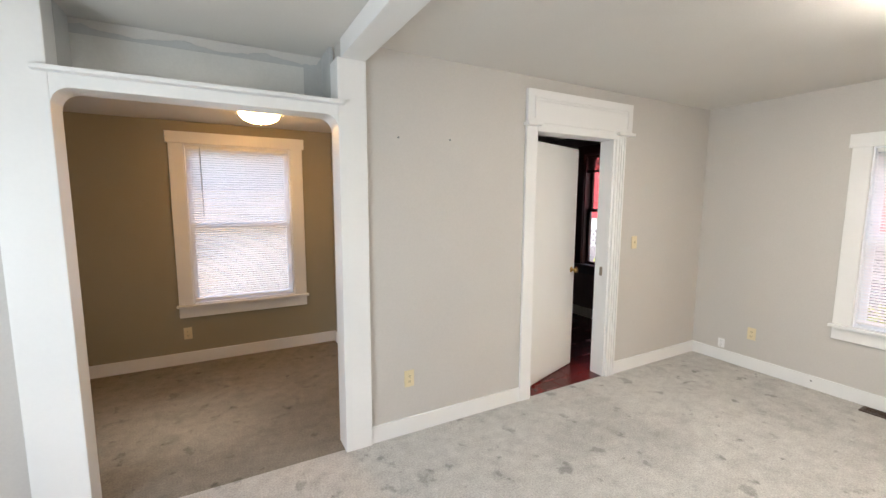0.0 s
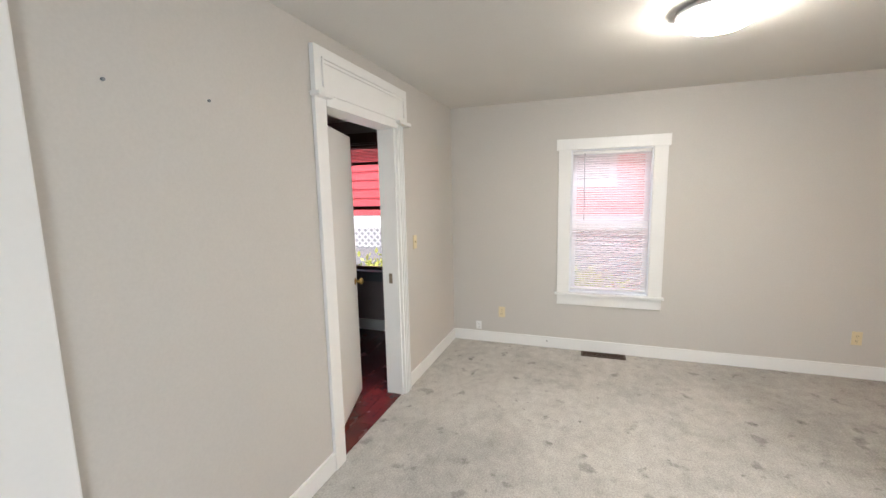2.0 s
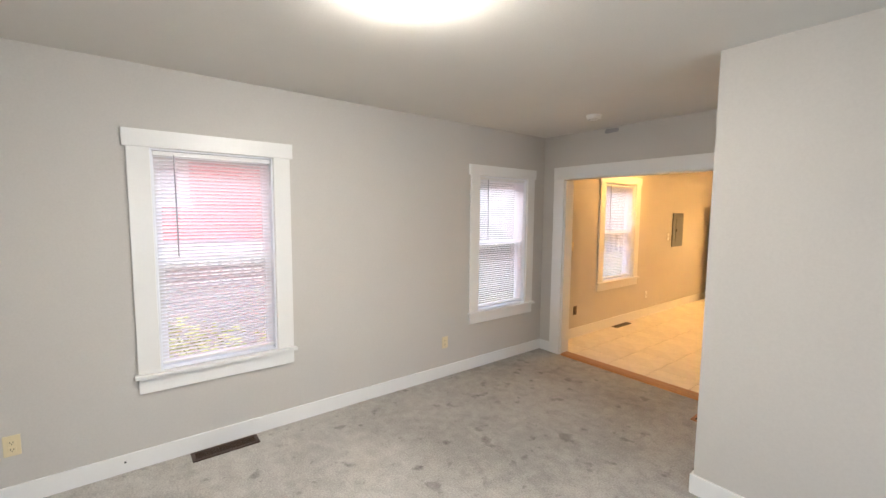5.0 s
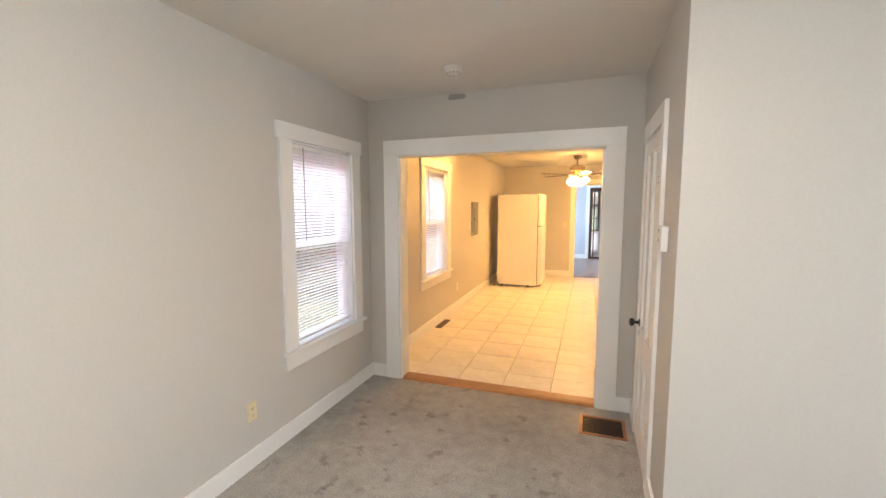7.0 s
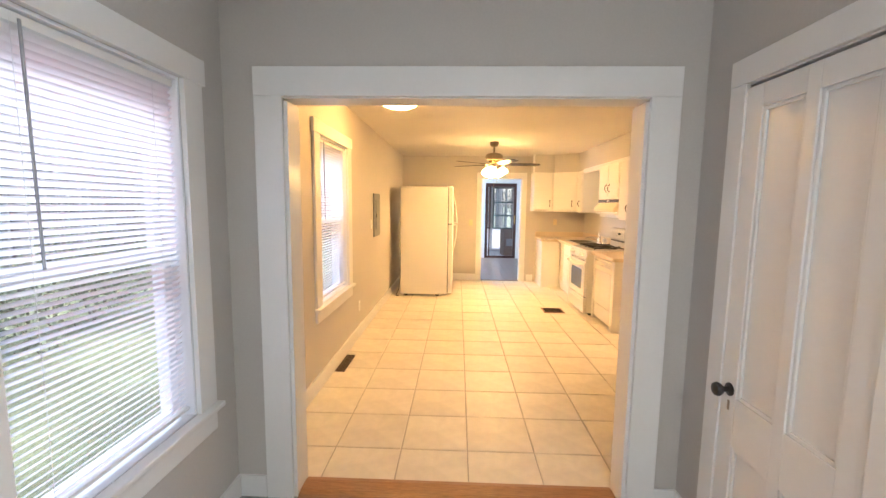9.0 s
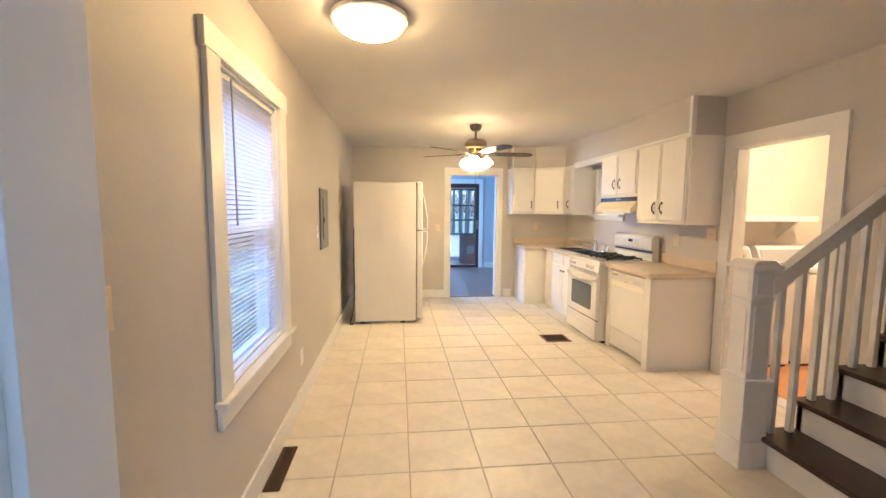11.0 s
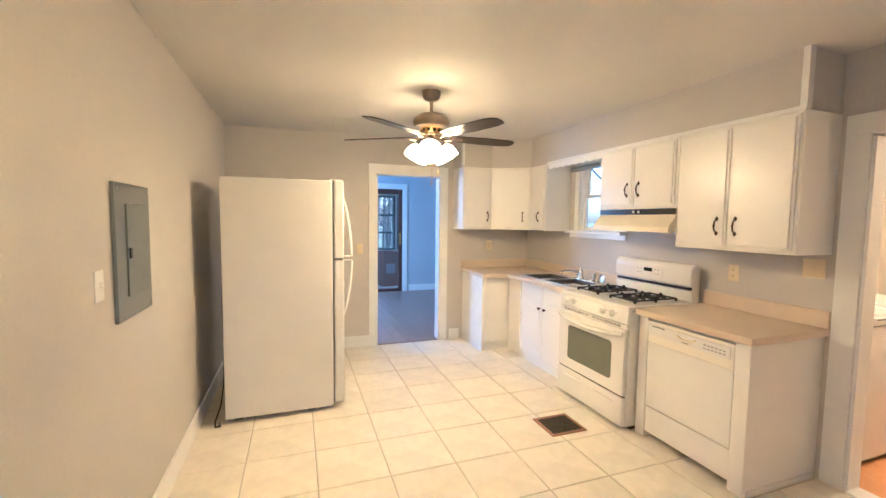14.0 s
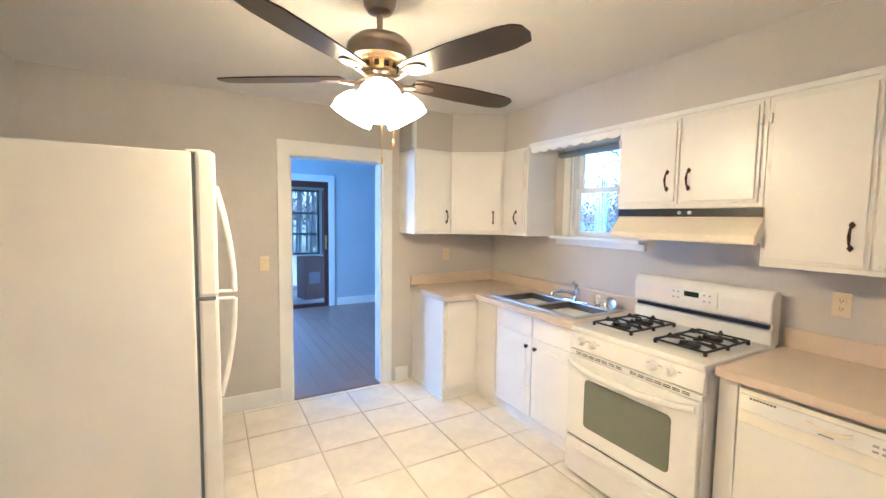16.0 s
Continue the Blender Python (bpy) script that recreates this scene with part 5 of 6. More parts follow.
def stove():
    s = thing("gas_stove", on_west(-6.683), "white enamel gas range with four burners and an oven window", "stove")
    w, fr = 0.772, -0.725
    block("body", (-w / 2, w / 2, fr + 0.03, -0.03, 0.03, 0.875), "appliance", s, 0.004)
    block("side_gap", (-w / 2 + 0.01, w / 2 - 0.01, fr + 0.08, -0.06, 0.0, 0.03), "black", s, 0, "dark plinth")
    block("cooktop", (-w / 2 - 0.002, w / 2 + 0.002, fr + 0.005, -0.06, 0.875, 0.912), "appliance", s, 0.012)
    panel = bmesh.new()
    prism(panel, [(fr + 0.025, 0.775), (fr + 0.0, 0.785), (fr + 0.012, 0.88), (fr + 0.04, 0.89), (fr + 0.06, 0.775)], -w / 2, w / 2, "x")
    ctrl = part("control_panel", panel, "appliance", s)
    for x in (-0.30, -0.22, 0.14, 0.235):
        bm = lathe(bmesh.new(), [(0.026, 0.0), (0.026, 0.008), (0.020, 0.012), (0.017, 0.030), (0.008, 0.032)], 20, axis="y")
        box(bm, -0.005, 0.005, 0.028, 0.036, -0.018, 0.018, 0.002)
        for v in bm.verts:
            v.co = Vector((x + v.co.x, fr + 0.006 - v.co.y, 0.835 + v.co.z))
        part("knob", bm, "appliance", ctrl, smooth=True)
        block("dial_mark", (x + 0.032, x + 0.05, fr + 0.003, fr + 0.006, 0.842, 0.846), "grey_print", ctrl, 0)
    for k in range(14):
        x = -0.33 + k * 0.045 + (0.04 if k > 6 else 0)
        for z in (0.766, 0.757):
            block("vent_slot", (x, x + 0.036, fr - 0.0015, fr + 0.004, z - 0.0022, z + 0.0022), "black", s, 0)
    block("vent_strip", (-w / 2, w / 2, fr, fr + 0.04, 0.745, 0.775), "appliance", s, 0.003)
    d = block("oven_door", (-w / 2 + 0.004, w / 2 - 0.004, fr - 0.012, fr + 0.03, 0.258, 0.742), "appliance", s, 0.012)
    outline = []
    for cx, cz, a0 in ((0.235, 0.605, 0), (-0.225, 0.605, 90), (-0.225, 0.372, 180), (0.235, 0.372, 270)):
        outline += [(cx + 0.025 * math.cos(radians(a0 + k * 22.5)), cz + 0.025 * math.sin(radians(a0 + k * 22.5))) for k in range(5)]
    part("oven_window", prism(bmesh.new(), outline, fr - 0.0145, fr - 0.010, "y"), "oven_glass", d, "dark greenish oven window")
    bm = bmesh.new()
    pts = [(-0.365 + 0.73 * k / 16, fr - 0.012 - 0.048 * (1 - abs(k / 8 - 1) ** 3), 0.708 - 0.022 * (1 - (k / 8 - 1) ** 2)) for k in range(17)]
    tube(bm, pts, 0.018, 10)
    part("oven_handle", bm, "appliance", d, smooth=True)
    dr = block("drawer", (-w / 2 + 0.004, w / 2 - 0.004, fr - 0.012, fr + 0.03, 0.032, 0.246), "appliance", s, 0.010)
    block("drawer_grip", (-0.29, 0.29, fr - 0.020, fr - 0.010, 0.178, 0.198), "appliance", dr, 0.006)
    block("shadow_gap", (-w / 2 + 0.01, w / 2 - 0.01, fr + 0.002, fr + 0.02, 0.246, 0.258), "black", s, 0)
    bm = bmesh.new()
    prism(bm, [(-0.035, 0.905), (-0.115, 0.905), (-0.125, 0.985), (-0.105, 1.0)] + [(-0.103, 1.02), (-0.13, 1.03), (-0.135, 1.13), (-0.131, 1.155), (-0.118, 1.178), (-0.098, 1.190), (-0.06, 1.194), (-0.035, 1.17)], -w / 2, w / 2, "x")
    bmesh.ops.bevel(bm, geom=bm.edges[:], offset=0.004, segments=2, affect="EDGES")
    g = part("backguard", bm, "appliance", s)
    block("shadow_gap", (-w / 2 + 0.02, w / 2 - 0.012, -0.1275, -0.10, 0.998, 1.018), "black", g, 0, "dark gap under the backguard")
    block("clock_panel", (-0.16, 0.13, -0.1385, -0.13, 1.055, 1.145), "appliance", g, 0.002)
    block("display", (-0.055, 0.03, -0.141, -0.134, 1.10, 1.13), "display", g, 0, "dark clock display")
    for x in (-0.12, -0.09, 0.06, 0.09):
        for z in (1.085, 1.12):
            block("button", (x - 0.006, x + 0.006, -0.1405, -0.136, z - 0.004, z + 0.004), "grey_print", g, 0.001)
    for gx in (-0.195, 0.195):
        gr = part("grate", grate_mesh(gx, -0.395), "iron", s, "black cast iron burner grate")
        for y in (-0.290, -0.500):
            b = part("burner_bowl", lathe(bmesh.new(), [(0.088, 0.9125), (0.082, 0.915), (0.05, 0.9135)], 28, (gx, y, 0)), "appliance", s, "round white burner bowl", smooth=True)
            part("burner_cap", lathe(bmesh.new(), [(0.045, 0.914), (0.048, 0.926), (0.040, 0.934), (0.01, 0.936)], 24, (gx, y, 0)), "iron", b, smooth=True)


def grate_mesh(gx, gy):
    """Thin bar frame on feet, with fingers that rise towards each burner and pointed horns over the frame."""
    bm = bmesh.new()
    z = 0.938
    x0, x1, y0, y1 = gx - 0.130, gx + 0.130, gy - 0.205, gy + 0.205
    for d in ((x0, x1, y0, y0 + 0.009), (x0, x1, y1 - 0.009, y1), (x0, x0 + 0.009, y0, y1), (x1 - 0.009, x1, y0, y1), (x0, x1, gy - 0.0045, gy + 0.0045)):
        box(bm, d[0], d[1], d[2], d[3], z - 0.011, z, 0.003)
    for y in (gy + 0.102, gy - 0.102):
        for k in range(4):
            a = radians(90 * k)
            c, s1 = round(math.cos(a)), round(math.sin(a))
            reach = 0.126 if c else 0.100
            side = Vector((-s1, c, 0)) * 0.0045
            outline = [(reach, z - 0.011), (reach, z), (reach - 0.02, z + 0.020), (reach - 0.034, z + 0.010), (0.030, z + 0.010), (0.026, z + 0.002), (reach - 0.045, z - 0.004)]
            lo = [bm.verts.new(Vector((gx + c * u, y + s1 * u, h)) - side) for u, h in outline]
            hi = [bm.verts.new(Vector((gx + c * u, y + s1 * u, h)) + side) for u, h in outline]
            n = len(outline)
            for q in range(n):
                bm.faces.new((lo[q], lo[(q + 1) % n], hi[(q + 1) % n], hi[q]))
            bm.faces.new(lo)
            bm.faces.new(hi)
    for x in (x0 + 0.006, x1 - 0.006):
        for y in (y0 + 0.006, gy, y1 - 0.006):
            box(bm, x - 0.007, x + 0.007, y - 0.007, y + 0.007, 0.912, z - 0.004, 0.002)
    return bm


stove()


def dishwasher():
    s = thing("dishwasher", on_west(-5.905), "white and bisque built-in dishwasher under the counter", "dishwasher")
    w, fr = 0.60, -0.625
    block("body", (-w / 2, w / 2, fr + 0.03, -0.03, 0.045, 0.85), "appliance", s, 0.003)
    block("door", (-w / 2 + 0.003, w / 2 - 0.003, fr, fr + 0.03, 0.235, 0.6865), "appliance", s, 0.003)
    c = block("control_panel", (-w / 2 + 0.003, w / 2 - 0.003, fr - 0.001, fr + 0.03, 0.687, 0.835), "pale_bisque", s, 0.003)
    block("console", (-w / 2 + 0.01, w / 2 - 0.02, fr - 0.012, fr - 0.002, 0.745, 0.815), "appliance", c, 0.006)
    bm = bmesh.new()
    pts = [(-0.06 + 0.13 * k / 8, fr - 0.012 - 0.012 * math.sin(math.pi * k / 8), 0.79 - 0.014 * math.sin(math.pi * k / 8)) for k in range(9)]
    tube(bm, pts, 0.007, 8)
    part("handle", bm, "bisque", c, smooth=True)
    for k in range(8):
        block("vent_slot", (-0.25 + k * 0.012, -0.242 + k * 0.012, fr - 0.0135, fr - 0.010, 0.800, 0.808), "black", c, 0)
    for k in range(6):
        for z in (0.765, 0.785):
            block("button", (0.12 + k * 0.024, 0.136 + k * 0.024, fr - 0.0140, fr - 0.011, z - 0.004, z + 0.004), "silver_plastic", c, 0.001)
    block("nameplate", (-0.025, 0.02, fr - 0.0135, fr - 0.011, 0.755, 0.761), "grey_print", c, 0)
    block("kick_panel", (-w / 2 + 0.003, w / 2 - 0.003, fr + 0.005, fr + 0.04, 0.045, 0.228), "appliance", s, 0.006)
    block("toe_space", (-w / 2, w / 2, fr + 0.08, -0.05, 0.0, 0.045), "black", s, 0)
    e = thing("end_panel", on_west(-5.555), "white painted cabinet end panel beside the dishwasher", "end panel")
    block("board", (-0.048, 0.033, -0.605, -0.001, 0, 0.86), "cabinet", e, 0.002)
    block("front_edge", (-0.049, 0.035, -0.627, -0.605, 0, 0.86), "cabinet", e, 0.004)
    block("shoe_mould", (0.033, 0.045, -0.600, -0.03, 0, 0.03), "cabinet", e, 0.005)
    e2 = thing("end_panel", on_west(-6.255), "white painted filler panel between dishwasher and range", "end panel")
    block("board", (-0.024, 0.048, -0.605, -0.001, 0, 0.86), "cabinet", e2, 0.002)
    block("front_edge", (-0.026, 0.049, -0.627, -0.605, 0, 0.86), "cabinet", e2, 0.004)


dishwasher()


def hood():
    h = thing("range_hood", on_west(-6.672), "bisque range hood with a black control strip", "range hood")
    w = 0.785
    part("shell", prism(bmesh.new(), [(-0.001, 1.612), (-0.335, 1.612), (-0.335, 1.562), (-0.395, 1.490), (-0.405, 1.475), (-0.405, 1.452), (-0.39, 1.445), (-0.001, 1.445)], -w / 2, w / 2, "x"), "bisque", h)
    strip = block("control_strip", (-w / 2 + 0.002, w / 2 - 0.002, -0.342, -0.334, 1.568, 1.612), "black", h, 0.001, "black control strip")
    for x in (0.0, 0.055):
        bm = lathe(bmesh.new(), [(0.010, 0), (0.010, 0.008), (0.004, 0.012)], 14, axis="y")
        for v in bm.verts:
            v.co = Vector((x + v.co.x, -0.342 - v.co.y, 1.59 + v.co.z))
        part("knob", bm, "white_plastic", strip, smooth=True)
    block("lip", (-w / 2, w / 2, -0.409, -0.375, 1.436, 1.452), "bisque", h, 0.004)
    block("grease_filter", (-0.25, 0.25, -0.36, -0.08, 1.438, 1.446), "steel", h, 0.002, "metal grease filter")


hood()


def fridge():
    f = thing("refrigerator", pose(4.24, -7.67, 0), "white top-freezer refrigerator standing against the wall", "refrigerator")
    w, d, h = 0.76, 0.765, 1.795
    block("body", (-d, 0, -w / 2, w / 2, 0.035, h), "fridge", f, 0.008)
    for x in (-0.60, -0.08):
        for y in (-0.3, 0.3):
            block("foot", (x - 0.03, x + 0.03, y - 0.02, y + 0.02, 0, 0.036), "black", f, 0)
    for nm, z0, z1 in (("freezer_door", 1.20, h + 0.004), ("fridge_door", 0.06, 1.19)):
        door = block(nm, (-d - 0.085, -d - 0.012, -w / 2 - 0.003, w / 2 + 0.003, z0, z1), "fridge", f, 0.014)
        bm = bmesh.new()
        a, b = (1.66, 1.212) if nm == "freezer_door" else (0.75, 1.180)
        pts = [(-d - 0.084 - 0.062 * math.sin(math.pi / 2 * k / 12) ** 0.85, w / 2 - 0.05, a + (b - a) * k / 12) for k in range(13)]
        tube(bm, pts, 0.012, 10)
        tube(bm, [(-d - 0.146, w / 2 - 0.05, b), (-d - 0.08, w / 2 - 0.05, b)], 0.009, 8)
        part("handle", bm, "appliance", door, "arched white handle", smooth=True)
    block("gasket", (-d - 0.012, -d, -w / 2 + 0.008, w / 2 - 0.008, 0.06, h - 0.01), "panel_grey", f, 0)
    block("hinge_cover", (-d - 0.07, -d + 0.02, w / 2 - 0.10, w / 2 - 0.01, h, h + 0.012), "appliance", f, 0.004)
    part("power_cord", tube(bmesh.new(), [(0.030, 0.15, 1.20), (0.029, 0.15, 1.05), (0.034, 0.152, 0.80), (0.028, 0.155, 0.50), (0.032, 0.18, 0.25), (0.045, 0.26, 0.10), (0.07, 0.35, 0.02), (0.06, 0.41, 0.008), (0.03, 0.40, 0.008), (0.04, 0.36, 0.009)], 0.006, 7), "black", f, "black power cord", smooth=True)
    block("cord_clip", (-0.002, 0.036, 0.14, 0.161, 1.185, 1.225), "black", f, 0.004)
    block("middle_hinge", (-d - 0.075, -d - 0.01, w / 2 - 0.04, w / 2 + 0.004, 1.187, 1.203), "panel_grey", f, 0.002)


fridge()


def breaker_panel():
    p = thing("breaker_panel", pose(EAST, -6.20, 1.36, rz=-90), "grey enamel electrical breaker panel on the wall", "breaker panel")
    block("cover", (-0.20, 0.20, -0.016, 0, -0.285, 0.285), "panel_grey", p, 0.004)
    d = block("door", (-0.10, 0.155, -0.023, -0.015, -0.19, 0.20), "panel_grey", p, 0.004)
    block("latch", (-0.09, -0.065, -0.03, -0.022, -0.03, 0.015), "black", d, 0.003)
    for x in (-0.175, 0.175):
        for z in (-0.26, 0.26):
            part("screw", lathe(bmesh.new(), [(0.007, -0.019), (0.007, -0.015)], 10, (x, 0, z), "y"), "chrome", p)


breaker_panel()

# ---- kitchen threshold ----
bm = prism(bmesh.new(), [(-2.585, 0.0), (-2.60, 0.012), (-2.63, 0.018), (-2.71, 0.018), (-2.74, 0.010), (-2.755, 0.0)], 2.47, 4.11, "x")
tagged(part("threshold", bm, "oak"), "worn oak threshold strip in the kitchen opening", "threshold", kind="structure")
bm = prism(bmesh.new(), [(KSOUTH + 0.01, 0.0), (KSOUTH, 0.010), (KSOUTH - 0.12, 0.010), (KSOUTH - 0.135, 0.0)], 2.08, 2.835, "x")
tagged(part("threshold", bm, "laminate"), "brown threshold strip in the back doorway", "threshold", kind="structure")
bm = prism(bmesh.new(), [(KWEST + 0.03, 0.0), (KWEST + 0.02, 0.012), (KWEST - 0.10, 0.012), (KWEST - 0.12, 0.0)], -5.36, -4.62, "y")
tagged(part("threshold", bm, "trim"), "white threshold strip of the laundry", "threshold", kind="structure")


# ---- stairs ----
def stairs():
    n, rise, run, x0 = 9, 0.185, 0.25, 1.62
    s = thing("staircase", pose(0, 0, 0), "white staircase with dark stained treads along the kitchen wall", "staircase", kind="structure")
    y0, y1 = -4.18, -3.28
    for k in range(n):
        x = x0 - k * run
        block("riser", (x - 0.02, x, y0, y1, k * rise, (k + 1) * rise - 0.03), "trim", s, 0)
        block("tread", (x - run - 0.012, x + 0.028, y0 - 0.03, y1, (k + 1) * rise - 0.03, (k + 1) * rise), "stair_dark", s, 0.008, "dark stained wooden tread")
    outline = [(x0, 0.0)]
    for k in range(n):
        outline += [(x0 - k * run, (k + 1) * rise - 0.03), (x0 - (k + 1) * run, (k + 1) * rise - 0.03)]
    outline += [(x0 - n * run, 0.0)]
    part("stringer", prism(bmesh.new(), outline, y0 - 0.004, y0 + 0.03, "y"), "trim", s)
    p = thing("newel_post", pose(1.70, -4.20, 0), "white square newel post with a moulded cap and base", "newel post")
    block("base", (-0.092, 0.092, -0.092, 0.092, 0, 0.16), "trim", p, 0.008)
    block("lower_shaft", (-0.08, 0.08, -0.08, 0.08, 0.16, 0.50), "trim", p, 0.004)
    block("band", (-0.088, 0.088, -0.088, 0.088, 0.50, 0.52), "trim", p, 0.005)
    block("shaft", (-0.068, 0.068, -0.068, 0.068, 0.52, 0.96), "trim", p, 0.004)
    block("band", (-0.076, 0.076, -0.076, 0.076, 0.96, 0.975), "trim", p, 0.005)
    block("upper_shaft", (-0.068, 0.068, -0.068, 0.068, 0.975, 1.14), "trim", p, 0.004)
    block("cap", (-0.095, 0.095, -0.095, 0.095, 1.14, 1.165), "trim", p, 0.008)
    part("cap_top", prism(bmesh.new(), [(-0.08, 1.165), (0.08, 1.165), (0.05, 1.19), (-0.05, 1.19)], -0.08, 0.08, "y"), "trim", p)
    for s1 in (0, 1):
        for z0, z1 in ((0.56, 0.93), (1.0, 1.12)):
            bm = bmesh.new()
            if s1 == 0:
                box(bm, 0.066, 0.073, -0.045, 0.045, z0, z1, 0.003)
            else:
                box(bm, -0.045, 0.045, 0.066, 0.073, z0, z1, 0.003)
            part("panel", bm, "trim", p)
    r = thing("stair_rail", pose(0, -4.16, 0), "white painted stair handrail with square balusters", "stair rail")
    slope = rise / run
    za = 1.04
    part("handrail", prism(bmesh.new(), [(1.64, za - 0.05), (1.64, za + 0.05), (-0.6, za + 0.05 + 2.24 * slope), (-0.6, za - 0.05 + 2.24 * slope)], -0.032, 0.032, "y"), "trim", r)
    for k in range(n - 3):
        for dx in (0.06, 0.185):
            x = x0 - k * run - dx
            block("baluster", (x - 0.016, x + 0.016, -0.016, 0.016, (k + 1) * rise, za - 0.045 + (1.64 - x) * slope), "trim", r, 0.003)


stairs()


# ---- laundry ----
def washer(x, a, label, knobs=True):
    """A top-loading machine, half as wide as a on each side of x."""
    w = thing("washing_machine" if knobs else "clothes_dryer", pose(x, -5.49, 0), label, "washing machine" if knobs else "dryer")
    block("body", (-a, a, -0.66, 0, 0.025, 0.885), "appliance", w, 0.012)
    block("plinth", (-a + 0.015, a - 0.015, -0.62, -0.02, 0, 0.03), "black", w, 0)
    top = block("top", (-a - 0.003, a + 0.003, -0.66, 0.006, 0.888, 0.945), "appliance", w, 0.014)
    block("lid", (-a + 0.05, a - 0.05, -0.46, -0.03, 0.943, 0.955), "appliance", top, 0.006)
    block("lid_grip", (-0.06, 0.06, 0.004, 0.010, 0.925, 0.932), "black", top, 0)
    c = part("control_panel", prism(bmesh.new(), [(-0.66, 0.94), (-0.475, 0.94), (-0.53, 1.075), (-0.56, 1.10), (-0.66, 1.10)], -a, a, "x"), "appliance", w)
    lean = math.degrees(math.atan2(0.055, 0.135))
    block("console_face", (-a + 0.02, a - 0.02, -0.004, 0.006, -0.062, 0.062), "silver_plastic", c, 0.002, "silver console face").matrix_basis = pose(0, -0.503, 1.008, lean)
    if knobs:
        for kx in (-0.19, -0.12, 0.0, 0.13):
            bm = lathe(bmesh.new(), [(0.034, 0.0), (0.034, 0.010), (0.026, 0.014), (0.022, 0.034), (0.006, 0.037)], 20, axis="y")
            k = part("knob", bm, "nickel", c, "dark metal dial", smooth=True)
            k.matrix_basis = pose(kx, -0.500, 1.008, lean)
            block("dial_mark", (-0.028, 0.028, 0.0062, 0.0075, -0.052, -0.046), "white_plastic", c, 0).matrix_basis = pose(kx, -0.503, 1.008, lean)
    return w


washer(0.335, 0.30, "white top-load washing machine with a silver console")
washer(-0.385, 0.335, "white clothes dryer beside the washing machine", False)
sh = thing("wall_shelf", pose(0.0, -6.30, 1.36), "cream painted wall shelf above the washing machine", "shelf")
block("board", (-0.70, 0.70, 0.001, 0.30, 0.03, 0.05), "wall_cream", sh, 0.004)
block("front_edge", (-0.70, 0.70, 0.30, 0.318, 0.0, 0.056), "trim", sh, 0.004)
for x in (-0.55, 0.6):
    part("bracket", prism(bmesh.new(), [(0.001, -0.2), (0.02, -0.2), (0.26, 0.02), (0.26, 0.03), (0.001, 0.03)], x - 0.012, x + 0.012, "x"), "wall_cream", sh)
# unseen lamp, added to brighten the laundry
li = thing("ceiling_light", pose(-0.35, -5.2, KCEIL), "added laundry ceiling light, unseen, round opal, lit warm", "ceiling light", "flush ceiling lights")
part("pan", lathe(bmesh.new(), [(0.11, -0.02), (0.115, 0.0)], 24), "white_plastic", li, smooth=True)
part("glass_bowl", lathe(bmesh.new(), [(0.105, -0.021), (0.10, -0.05), (0.07, -0.08), (0.02, -0.095)], 24), "glow_laundry", li, smooth=True)


# ---- back room and porch ----
def brown_door():
    d = thing("door_3", pose(2.10, -12.40, 0, rz=180), "brown-framed glazed sliding door to the porch", "door", kind="structure")
    w, h = 0.88, 2.12
    for s in (-1, 1):
        block("stile", (s * (w / 2 - 0.075), s * w / 2, 0.0, 0.08, 0, h), "brown_frame", d)
    block("top_rail", (-w / 2 + 0.075, w / 2 - 0.075, 0, 0.08, h - 0.10, h), "brown_frame", d)
    block("bottom_rail", (-w / 2 + 0.075, w / 2 - 0.075, 0, 0.08, 0, 0.06), "brown_frame", d)
    block("meeting_stile", (-0.33, -0.295, 0.01, 0.06, 0.06, h - 0.10), "brown_frame", d)
    p = block("pane", (-w / 2 + 0.075, w / 2 - 0.075, 0.04, 0.044, 0.06, h - 0.10), "glass", d, 0)
    p.visible_shadow = False
    block("handle", (0.375, 0.405, -0.03, 0, 0.98, 1.22), "brass", d, 0.008, "brass pull handle")


brown_door()
slab("floor_porch", 0.2, 4.2, -14.4, -12.52, -0.2, -0.04, "concrete", "bare grey concrete porch floor", "floor")
slab("ceiling_porch", 0.2, 4.2, -14.5, -12.52, 2.36, 2.46, "siding_white", "white porch ceiling", "ceiling")
wall("wall_porch_south", "x", 0.2, 4.2, -14.4, -14.5, -0.2, 2.36, "siding_white", [(0.5, 1.30, 0.06, 2.1), (1.36, 2.16, 0.06, 2.1), (2.22, 3.02, 0.06, 2.1), (3.08, 3.88, 0.06, 2.1)], "white framed porch wall with windows")
wall("wall_porch_west", "y", -14.5, -12.52, 0.2, 0.1, -0.2, 2.36, "siding_white", [(-14.2, -12.8, 0.72, 2.1)], "white half-wall of the porch")
wall("wall_porch_east", "y", -14.5, -12.52, 4.2, 4.3, -0.2, 2.36, "siding_white", [(-14.2, -12.8, 0.72, 2.1)], "white half-wall of the porch")
